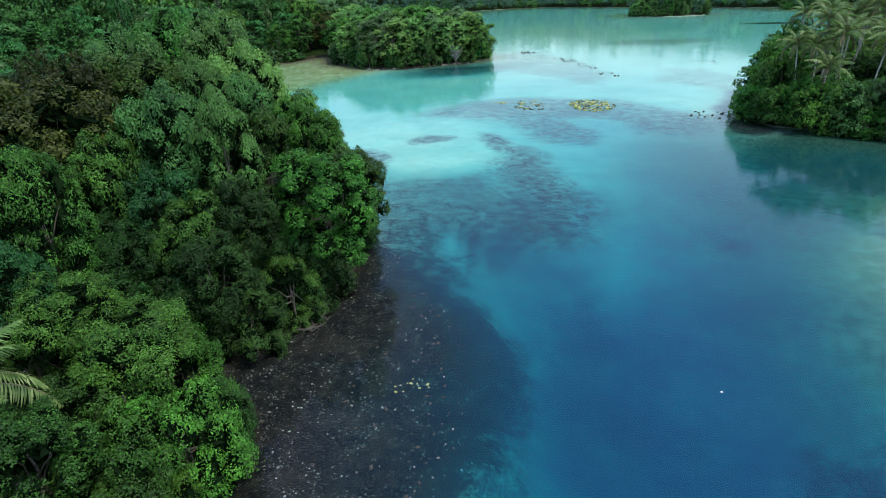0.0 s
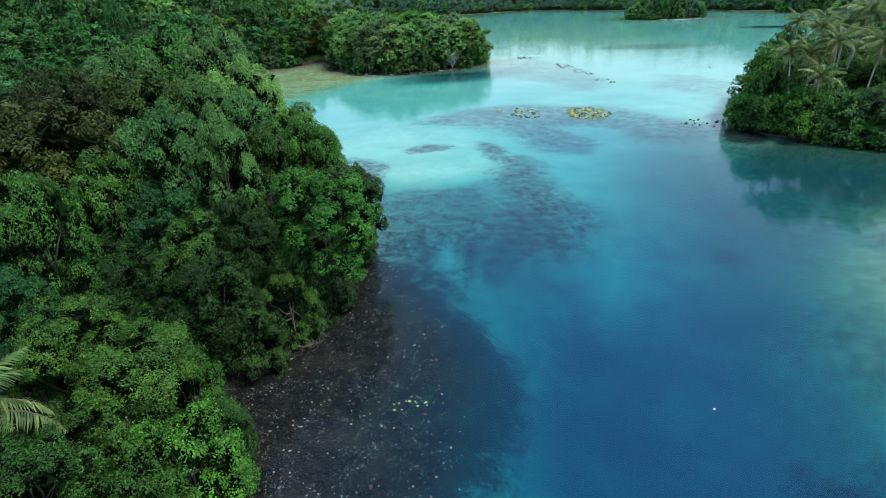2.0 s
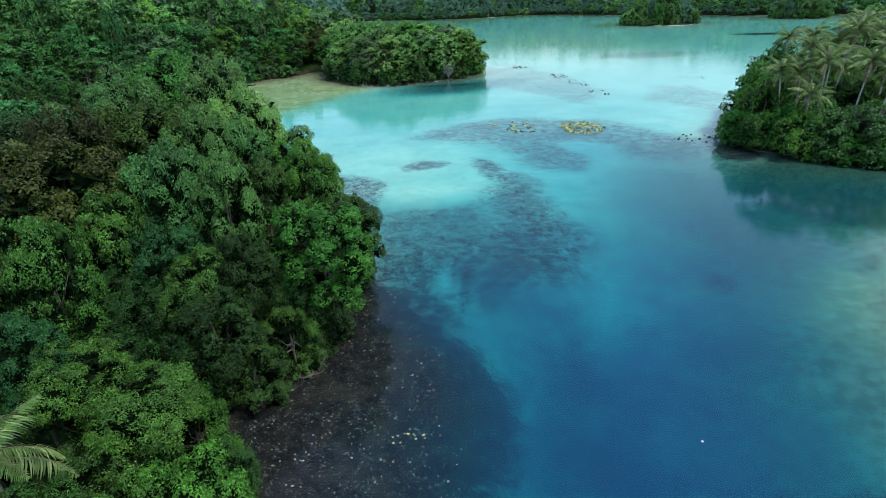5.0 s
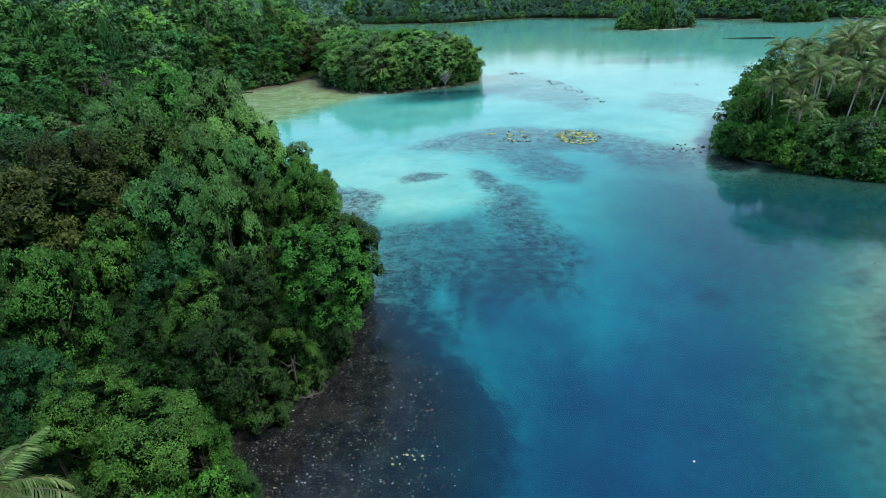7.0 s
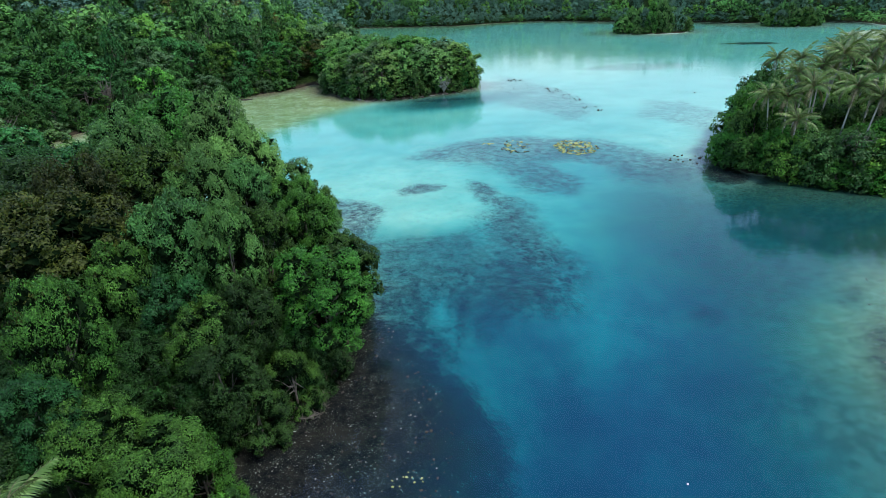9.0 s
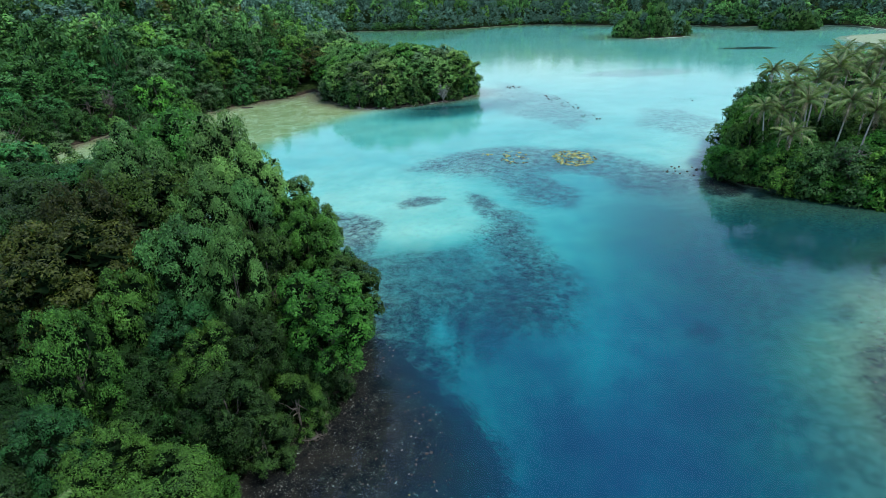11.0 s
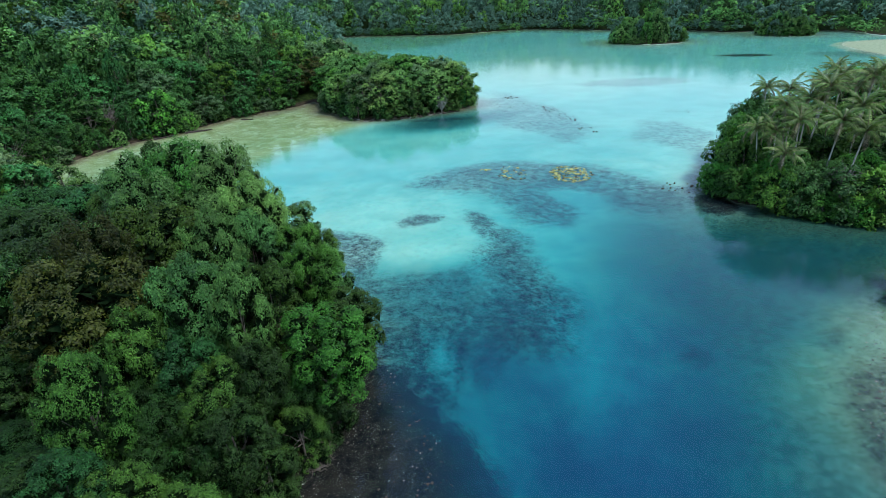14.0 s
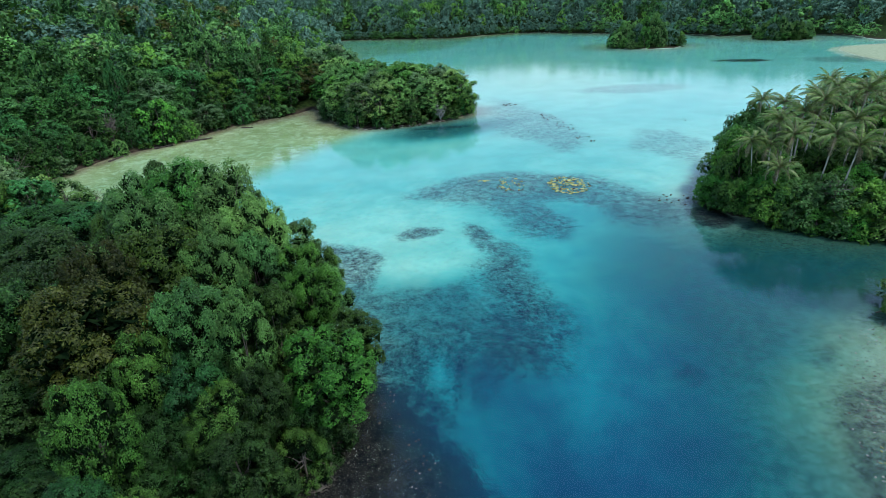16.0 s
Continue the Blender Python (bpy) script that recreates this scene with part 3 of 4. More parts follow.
def crown_shape(seed, R, z0, z1, lobes, leaves, leaf, low=0.35, tone_lift=0.0, fine=11):
    """A billowing crown: big lobes, tufts over each lobe, leaves over each tuft.
    Gives the lobes' centres and radii, the leaves' corners and a tone for each leaf, lighter facing up."""
    r = np.random.default_rng(seed)
    zc, hz = (z0 + z1) / 2, (z1 - z0) / 2
    d = []
    for tries in range(4000):
        v = r.normal(size=3)
        v[2] = abs(v[2]) * (0.6 + low) - low
        v /= np.linalg.norm(v)
        if all(float(v @ w) < 0.76 + 0.00005 * tries for w in d):
            d.append(v)
        if len(d) == lobes:
            break
    d = np.array(d)
    big = R * r.uniform(0.26, 0.46, len(d)) * (14 / lobes) ** 0.35
    half = np.array([R, R, hz]) - big[:, None] * 0.8
    c = d * half * r.uniform(0.82, 1.08, len(d))[:, None]
    c[:, 2] += zc
    # tufts on the outside of each lobe
    tc, tr, tn, ts = [], [], [], []
    for k in range(len(d)):
        n = int(fine * r.uniform(1.6, 2.4))
        e = unit(unit(r.normal(size=(n, 3))) + d[k] * 0.55 + np.array([0, 0, 0.35]))
        rad = big[k] * r.uniform(0.24, 0.46, n)
        tc.append(c[k] + e * (big[k] * r.uniform(0.62, 1.02, n))[:, None])
        tr.append(rad)
        tn.append(e)
        ts.append(np.full(n, r.uniform(0.1, 0.5) + tone_lift) + r.normal(0, 0.10, n))
    tc, tr, tn, ts = np.concatenate(tc), np.concatenate(tr), np.concatenate(tn), np.concatenate(ts)
    pick = r.choice(len(tc), int(leaves * 1.5), p=tr ** 2 / np.sum(tr ** 2))
    q = unit(unit(r.normal(size=(len(pick), 3))) + tn[pick] * 0.7 + np.array([0, 0, 0.25]))
    p = tc[pick] + q * (tr[pick] * (r.uniform(0.70, 1.14, len(pick)) + 0.9 * r.random(len(pick)) ** 9))[:, None] * np.array([1, 1, 0.8])
    keep = np.ones(len(p), bool)
    for k in range(len(d)):
        keep &= np.linalg.norm(p - c[k], axis=1) > big[k] * 0.80
    p, q, s = p[keep][:leaves], q[keep][:leaves], ts[pick][keep][:leaves]
    n = unit(q + np.array([0, 0, 0.35]) + r.normal(0, 0.42, q.shape))
    ax = unit(np.cross(n, r.normal(size=n.shape)))
    sd = np.cross(n, ax)
    size = leaf * r.uniform(0.6, 1.4, (len(p), 1))
    corners = np.stack([p - ax * size * 0.45 + sd * size * 0.30, p - ax * size * 0.40 - sd * size * 0.32, p + ax * size * 0.66 - n * size * 0.1], 1)
    # upward-facing leaves are painted a little lighter, as light from above would
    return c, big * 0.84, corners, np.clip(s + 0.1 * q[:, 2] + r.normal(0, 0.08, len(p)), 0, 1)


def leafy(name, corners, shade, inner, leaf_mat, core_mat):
    """A mesh of leaves (first material) over larger ones within (second), whose colour holds the inner shade."""
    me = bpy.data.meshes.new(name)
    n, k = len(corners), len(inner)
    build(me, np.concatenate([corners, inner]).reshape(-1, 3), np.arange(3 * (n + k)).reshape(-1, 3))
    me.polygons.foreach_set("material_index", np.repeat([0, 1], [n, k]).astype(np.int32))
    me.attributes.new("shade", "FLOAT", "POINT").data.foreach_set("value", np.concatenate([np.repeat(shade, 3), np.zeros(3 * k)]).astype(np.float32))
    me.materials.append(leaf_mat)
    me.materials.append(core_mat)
    return me


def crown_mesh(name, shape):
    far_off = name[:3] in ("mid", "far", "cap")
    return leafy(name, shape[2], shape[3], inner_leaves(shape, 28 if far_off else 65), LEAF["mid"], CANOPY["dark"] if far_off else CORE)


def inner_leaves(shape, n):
    """Larger leaves that fill the lobes from within; their darker material paints inner shade."""
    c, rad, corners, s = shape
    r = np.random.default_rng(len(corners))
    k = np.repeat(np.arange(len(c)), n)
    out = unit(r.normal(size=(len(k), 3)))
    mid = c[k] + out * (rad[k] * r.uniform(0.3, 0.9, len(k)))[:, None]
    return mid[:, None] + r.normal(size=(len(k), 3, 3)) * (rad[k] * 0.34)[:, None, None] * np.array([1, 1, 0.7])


def trunk_mesh(name, seed, shape, height, radius, sides=6):
    c, rad, _, _ = shape
    r = np.random.default_rng(seed)
    top = np.array([0, 0, height * 0.75])
    pieces = [tube(wander(r, (0, 0, -0.4), top, 7, height * 0.012), np.linspace(radius, radius * 0.35, 7), sides)]
    for k in range(1, min(len(c), 9)):
        foot = np.array([0, 0, height * r.uniform(0.25, 0.6)])
        pieces.append(tube(wander(r, foot, c[k], 5, height * 0.02), np.linspace(radius * 0.45, radius * 0.1, 5), max(4, sides - 2)))
    for k in range(5):
        a = r.uniform(0, 6.28)
        pieces.append(tube(wander(r, (0, 0, height * 0.08), (math.cos(a) * radius * 4, math.sin(a) * radius * 4, -0.4), 4, 0.05), np.linspace(radius * 0.35, radius * 0.2, 4), 4))
    me = bpy.data.meshes.new(name)
    build(me, *join(pieces), True)
    me.materials.append(BARK)
    return me


# kinds of tree: (shape, crown mesh, trunk mesh, radius, height)
# Farther kinds get lighter leaf tones, in place of haze and brighter light.
def tree_kinds(prefix, specs, leaves, leaf, low=0.35, tone_lift=0.0, fine=11, sides=6):
    out = []
    for i, (R, z0, z1, lobes) in enumerate(specs):
        sh = crown_shape(100 + i * 7 + leaves, R, z0, z1, lobes, leaves, leaf, low, tone_lift, fine)
        out.append((sh, crown_mesh(prefix + "_crown", sh), trunk_mesh(prefix + "_trunk", i, sh, z1, 0.05 * R, sides), R, z1))
    return out


SPECS = [(5, 4.5, 14, 17), (5, 6.0, 14, 14), (5, 3.0, 14, 21), (5, 7.0, 14, 12), (5, 5.0, 14, 23)]
BUSH = [(4, -2.0, 6, 14), (4, -1.8, 6, 17), (4, -2.0, 6, 12)]
NEAR = tree_kinds("near", SPECS, 19500, 0.215)
FINE = tree_kinds("fine", SPECS[:3], 20000, 0.18)
SLIM = tree_kinds("slim", [(2, 11.2, 14, 6)], 1800, 0.26)
NEAR_BUSH = tree_kinds("near_bush", BUSH, 14500, 0.15, 0.6)
CAPE_BUSH = tree_kinds("cape_bush", BUSH, 5200, 0.31, 0.6, 0.15)
MID = tree_kinds("mid", [(5, 1.0, 14, 22), (5, 2.5, 14, 18), (5, 0.5, 14, 25), (5, 3.0, 14, 16), (5, 0.5, 14, 28)], 3300, 0.46, 0.6, 0.42, 9, 4)
MID_BUSH = tree_kinds("mid_bush", BUSH, 1900, 0.42, 0.6, 0.36, 8, 4)
SMALL_BUSH = tree_kinds("mid_small_bush", [(4, -0.6, 6, 9), (4, -0.6, 6, 8)], 620, 0.7, 0.9, 0.0, 5, 4)
FAR = tree_kinds("far", [(5, 0.5, 14, 12), (5, 2.0, 14, 10), (5, 0.0, 14, 14), (5, 3.0, 14, 9)], 380, 1.08, 0.5, 0.5, 5, 4)
FAR = [(k[0], inner_leaves(k[0], 11)) for k in FAR]
HALF = tree_kinds("half", [(5, 0.5, 14, 13), (5, 2.0, 14, 11), (5, 0.0, 14, 16), (5, 3.0, 14, 10)], 760, 0.78, 0.5, 0.3, 5, 4)
HALF = [(k[0], inner_leaves(k[0], 14)) for k in HALF]
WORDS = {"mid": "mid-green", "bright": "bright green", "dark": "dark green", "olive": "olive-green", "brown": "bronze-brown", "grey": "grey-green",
         "vine": "pale vine-hung green", "teal": "blue-green", "silver": "haze-paled silvery-green", "blue": "haze-tinted blue-grey green"}


def tree(kinds, x, y, R, top, look_, name="tree", where="in dense shoreline forest", pick=None, group="", base=None):
    """One tree standing at (x, y): crown radius R, its top at height top."""
    z = float(ground_z(x, y)) if base is None else base
    sh, crown, trunk, R0, h0 = kinds[int(rng.integers(len(kinds))) if pick is None else pick]
    s, sz = R / R0, max(top - z, 1.5) / h0
    m = Matrix.LocRotScale((x, y, z), Euler((0, 0, rng.uniform(0, 6.28))), (s, s, sz))
    kind = "leafy tropical tree" if name == "tree" else "leafy mangrove shrub"
    t = thing(name, WORDS[look_] + " " + kind + " " + where, "tree" if name == "tree" else "shrub", m, group)
    part("trunk", trunk, t)
    c = part("crown", crown, t)
    c.material_slots[0].link = "OBJECT"
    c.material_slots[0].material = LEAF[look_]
    return t


def ground_z(x, y):
    d, land, depth = ground(np.array([x], float), np.array([y], float))
    return land[0] if d[0] > 0 else -0.28 * max(depth[0], 0)


# ---- the headland: its own trees ----
HEADLAND = [  # x, y, crown radius, top, leaf colour, kind
    (-11.0, 47.6, 6.0, 13.5, "bright", 2), (-9.6, 53.5, 4.7, 12.0, "mid", 2), (-14.5, 60.0, 4.4, 15.5, "bright", 0), (-20.5, 77.5, 5.4, 14.0, "grey", 2),
    (-23.8, 70.4, 5.6, 20.8, "vine", 0), (-28.5, 75.5, 6.4, 23.6, "grey", 4), (-34.0, 76.0, 7.4, 24.0, "mid", 4), (-40.2, 77.5, 6.8, 22.6, "grey", 4), (-36.0, 69.5, 5.6, 21.8, "grey", 4), (-39.4, 80.2, 1.9, 23.5, "dark", None),
    (-31.8, 60.3, 7.2, 20.5, "olive", 4), (-33.9, 47.5, 7.6, 20.0, "brown", 4), (-24.3, 48.6, 4.8, 19.5, "grey", 0), (-19.1, 47.9, 3.6, 18.5, "vine", 2),
    (-27.9, 44.5, 4.2, 16.5, "mid", 0), (-23.5, 44.0, 4.4, 14.0, "teal", 2), (-28.2, 36.1, 3.8, 17.8, "mid", 2), (-41.0, 50.0, 5.7, 20.0, "dark", 0),
    (-41.0, 45.0, 5.4, 12.5, "dark", 4), (-26.1, 34.5, 4.2, 9.0, "dark", 4), (-31.3, 33.8, 5.0, 9.5, "dark", 0), (-37.0, 37.0, 5.0, 9.5, "dark", 2),
    (-18.2, 37.6, 4.2, 10.0, "dark", 2), (-20.2, 41.6, 4.2, 12.0, "mid", 0), (-48.6, 65.2, 7.0, 18.5, "dark", 4), (-37.8, 60.1, 4.8, 19.0, "grey", 0),
    (-61.5, 82.8, 7.6, 16.5, "dark", 4), (-52.3, 83.6, 7.2, 16.5, "teal", 2), (-40.6, 71.0, 5.6, 18.5, "dark", 0), (-15.8, 74.0, 3.6, 11.5, "mid", 2),
    (-22.3, 64.5, 4.8, 17.5, "grey", 4), (-26.2, 61.0, 4.6, 20.0, "vine", 0), (-17.4, 52.8, 4.0, 16.5, "mid", 2), (-25.2, 40.0, 4.0, 11.0, "dark", 4),
    (-17.2, 43.6, 3.6, 12.5, "dark", 0), (-17.5, 66.5, 4.4, 15.0, "bright", 2), (-14.2, 67.5, 2.8, 11.0, "grey", 1), (-35.0, 54.4, 5.2, 21.5, "brown", 1),
    (-46.0, 56.0, 6.0, 19.0, "dark", 2), (-30.0, 68.0, 5.5, 19.5, "grey", 2), (-44.5, 76.0, 5.5, 17.5, "mid", 4), (-55.0, 72.0, 7.0, 18.0, "dark", 0),
    (-30.0, 83.5, 5.0, 15.0, "mid", 2), (-39.0, 87.0, 5.5, 15.5, "dark", 4), (-49.0, 92.0, 5.5, 12.5, "dark", 2), (-66.0, 97.0, 7.0, 12.5, "dark", 4),
    (-58.0, 97.0, 6.0, 11.5, "dark", 0), (-19.8, 28.6, 4.2, 9.5, "mid", 4), (-24.0, 29.5, 3.8, 11.5, "mid", 0), (-20.8, 20.2, 3.6, 9.0, "mid", 2),
    (-27.0, 30.0, 3.6, 13.5, "teal", 2), (-30.0, 26.0, 4.5, 11.0, "dark", 4), (-26.5, 22.0, 4.0, 9.5, "dark", 0), (-24.5, 14.5, 4.2, 8.5, "mid", 2),
]
for x, y, R, top, col, k in HEADLAND:
    R = R * 0.83
    tree(SLIM if k is None else FINE if y < 42 else NEAR, x, y, R, top, col, where="on the dense wooded headland", pick=(k or 0) if y >= 42 else (k or 0) % 3, group="headland trees")
LOW = [  # shoreline shrubs that overhang the water: x, y, radius, top, colour
    # dark leaves on these stand for the shadow under the headland's overhang
    (-11.6, 45.2, 2.8, 6.0, "dark"), (-13.8, 44.6, 3.0, 7.0, "dark"), (-9.8, 57.4, 2.6, 6.0, "dark"),
    (-15.6, 23.8, 3.6, 7.2, "bright"), (-17.5, 21.0, 3.4, 7.0, "mid"), (-14.8, 27.0, 2.2, 5.0, "dark"), (-16.6, 18.6, 3.0, 5.5, "mid"), (-15.0, 20.6, 2.0, 4.2, "olive"),
    (-15.8, 37.6, 2.9, 5.8, "dark"), (-21.2, 37.2, 3.4, 8.0, "dark"), (-13.6, 41.6, 2.6, 5.8, "mid"),
    # the first is painted dark for the overhang's shadow too
    (-10.2, 54.6, 2.4, 5.6, "dark"), (-11.2, 59.8, 2.6, 6.8, "mid"), (-13.6, 70.2, 2.8, 6.5, "grey"), (-18.0, 80.2, 3.2, 7.0, "mid"), (-17.8, 15.2, 3.2, 6.5, "mid"),
    (-22.0, 24.8, 3.0, 7.0, "dark"), (-19.0, 25.4, 3.0, 7.6, "mid"), (-17.6, 30.0, 2.6, 6.4, "bright"),
]
for x, y, R, top, col in LOW:
    tree(NEAR_BUSH, x, y, R, top, col, "shrub", "overhanging the shallow water", group="shoreline shrubs")

# ---- forest beyond the cove, on the spit, the far shore, and the islets ----
LOOKS = ["mid", "dark", "teal", "silver", "grey", "dark", "olive", "bright", "mid", "teal", "brown", "vine"]
WEIGHT = np.array([2, 3.5, 3, 4, 6, 3.5, 1.5, 0.3, 1.5, 2.5, 1.0, 1.2])
WEIGHT = WEIGHT / WEIGHT.sum()


def scatter(count, x0, x1, y0, y1, gap, keep, seed):
    """Random places at least gap apart, where keep allows them."""
    r = np.random.default_rng(seed)
    got, cells_ = [], {}
    X, Y = r.uniform(x0, x1, count), r.uniform(y0, y1, count)
    ok = keep(X, Y)
    for x, y in zip(X[ok], Y[ok]):
        g = gap(x, y) if callable(gap) else gap
        key = (int(x // 12), int(y // 12))
        if all((x - a) ** 2 + (y - b) ** 2 > g * g for i in (-1, 0, 1) for j in (-1, 0, 1) for a, b in cells_.get((key[0] + i, key[1] + j), ())):
            cells_.setdefault(key, []).append((x, y))
            got.append((x, y))
    return got


def in_sight(x, y):
    return np.abs(x - 0.02 * y) < 0.86 * y + 12


back = scatter(26000, -330, 30, 98, 440, lambda x, y: 6.0 if x > -42 and y < 275 else 7.2 if x > -170 and y < 300 else 11.0, lambda x, y: (shore(x, y) > 1.2) & in_sight(x, y) & ~((x > -75) & (y < 118)), 5)
d_back = shore(np.array([p[0] for p in back]), np.array([p[1] for p in back]))
SPECIAL = [(-91, 196), (-104, 190), (-47, 246)]
stuff = []
for (x, y), d in zip(back, d_back):
    if min(math.hypot(x - a, y - b) for a, b in SPECIAL) < 5.5:
        continue
    near = math.hypot(x, y) < 300 and d < 34
    # the bluer leaf colour is likelier with distance, painting in haze
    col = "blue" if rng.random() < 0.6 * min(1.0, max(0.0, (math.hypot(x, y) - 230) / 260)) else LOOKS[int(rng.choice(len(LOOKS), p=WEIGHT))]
    z = float(ground_z(x, y))
    R = 3.6 + 4.6 * rng.random() ** 1.5
    h = 9.5 + min(d, 20) * 0.36 + 0.5 * R * rng.uniform(-0.4, 1.6)
    if rng.random() < 0.1:
        h, R = h * 1.35, R * 0.8
    if x < -92 and y < 230 and rng.random() < 0.7:
        col = ("dark", "teal", "dark")[int(rng.integers(3))]
    spit = x > -42 and y < 275
    if spit:
        col = ["mid", "grey", "grey", "silver", "bright", "vine"][int(rng.integers(6))]
        R, h = rng.uniform(5.2, 6.8), 12.5 + min(d, 8) * 0.35 + rng.uniform(-1.5, 2.0)
    if near:
        tree(MID, x, y, R * (0.8 if d < 4 and not spit else 1.0), z + h, col, where="on the wooded spit" if spit else "in forest behind the cove", group="cove forest trees", base=z,
             pick=(0, 2, 4)[int(rng.integers(3))] if spit or d < 10 else None)
    else:
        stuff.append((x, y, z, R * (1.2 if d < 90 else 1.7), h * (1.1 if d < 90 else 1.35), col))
edge = scatter(9000, -140, 40, 110, 330, 4.2, lambda x, y: (np.abs(shore(x, y) - 1.0) < 1.4) & in_sight(x, y) & ~((x > -70) & (y < 120)) & (np.hypot(x + 47, y - 240) > 9), 9)
for x, y in edge:
    if math.hypot(x + 91, y - 195) > 5 and math.hypot(x + 104, y - 190) > 5:
        tree(MID_BUSH, x, y, rng.uniform(2.6, 4.6), rng.uniform(4.5, 9.5), ["dark", "dark", "grey", "teal", "silver"][int(rng.integers(5))], "shrub",
             "along the muddy cove shore", group="cove shrubs")
low_edge = scatter(9000, -140, 40, 110, 300, 2.7, lambda x, y: (np.abs(shore(x, y) - 0.7) < 0.8) & in_sight(x, y) & ~((x > -70) & (y < 120)) & (np.hypot(x + 47, y - 240) > 7), 10)
for x, y in low_edge:
    tree(SMALL_BUSH, x, y, rng.uniform(1.5, 2.4), rng.uniform(1.8, 3.6), ["mid", "dark", "grey", "teal"][int(rng.integers(4))], "shrub",
         "low on the muddy cove shore", group="cove shrubs")
tree(MID_BUSH, -90.0, 195.5, 7.4, 15.0, "bright", where="leaning over the cove's mud bank", pick=1)
tree(MID_BUSH, -84.0, 199.0, 4.6, 7.5, "bright", where="leaning over the cove's mud bank", pick=0)

# far shore and islets
far_pts = scatter(60000, -330, 620, 340, 760, lambda x, y: 9.0,
                  lambda x, y: (shore(x, y) > 1.5) & (shore(x, y) < 95) & (inside_dist(MAIN, x, y) > 0) & (x > -250 - 0.0 * y) & (y > 400 - 0.9 * np.clip(x + 60, -400, 0)), 21)
d_far = shore(np.array([p[0] for p in far_pts]), np.array([p[1] for p in far_pts]))
for (x, y), d in zip(far_pts, d_far):
    # mostly the bluer leaf colour, painted for haze
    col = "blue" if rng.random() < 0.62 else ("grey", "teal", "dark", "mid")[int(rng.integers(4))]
    big = rng.random() ** 2
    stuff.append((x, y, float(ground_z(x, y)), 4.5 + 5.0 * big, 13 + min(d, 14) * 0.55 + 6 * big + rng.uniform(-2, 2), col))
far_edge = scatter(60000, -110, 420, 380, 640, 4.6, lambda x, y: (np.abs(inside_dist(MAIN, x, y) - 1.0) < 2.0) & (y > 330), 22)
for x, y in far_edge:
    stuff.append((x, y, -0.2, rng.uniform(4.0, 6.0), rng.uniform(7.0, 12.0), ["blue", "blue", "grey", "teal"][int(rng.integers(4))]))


def on_islet(x, y):
    return np.maximum(inside_dist(ISLET, x, y), inside_dist(ISLET_FAR, x, y))


islet_pts = scatter(4000, 135, 290, 395, 455, 5.6, lambda x, y: on_islet(x, y) > 0.3, 33)
for x, y in islet_pts:
    d = float(on_islet(np.array([x]), np.array([y]))[0])
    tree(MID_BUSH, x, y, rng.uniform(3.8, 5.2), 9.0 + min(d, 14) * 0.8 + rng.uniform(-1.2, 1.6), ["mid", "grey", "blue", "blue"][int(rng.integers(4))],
         where="on the small wooded islet", group="islet trees")


islet_edge = scatter(4000, 135, 290, 395, 455, 3.6, lambda x, y: np.abs(on_islet(x, y)) < 0.9, 34)
for x, y in islet_edge:
    tree(MID_BUSH, x, y, rng.uniform(3.0, 4.2), rng.uniform(4.5, 7.5), ["mid", "grey", "dark"][int(rng.integers(3))], "shrub", "overhanging the islet's shore", group="islet shrubs")


def forest_stuff(name, label, rows):
    """Many distant trees in one mesh for each leaf colour."""
    for key in sorted({row[5] for row in rows}):
        V, S, C = [], [], []
        for x, y, z, R, h, k in rows:
            if k != key:
                continue
            kinds = HALF if math.hypot(x, y) < 330 else FAR
            (c, rad, corners, s), inner = kinds[int(rng.integers(len(kinds)))]
            a = rng.uniform(0, 6.28)
            rot = np.array([[math.cos(a), -math.sin(a), 0], [math.sin(a), math.cos(a), 0], [0, 0, 1]])
            sc, at = np.array([R / 5, R / 5, h / 14]), np.array([x, y, z])
            V.append((corners @ rot.T) * sc + at)
            # lifted tones pale the distant leaves in place of haze
            S.append(np.clip(s * 0.8 + rng.uniform(0.1, 0.8), 0, 1.3))
            C.append((inner @ rot.T) * sc + at)
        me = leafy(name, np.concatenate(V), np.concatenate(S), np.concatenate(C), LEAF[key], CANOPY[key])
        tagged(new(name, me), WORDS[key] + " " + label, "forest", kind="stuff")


forest_stuff("distant_forest", "trees of the distant rainforest slopes", stuff)


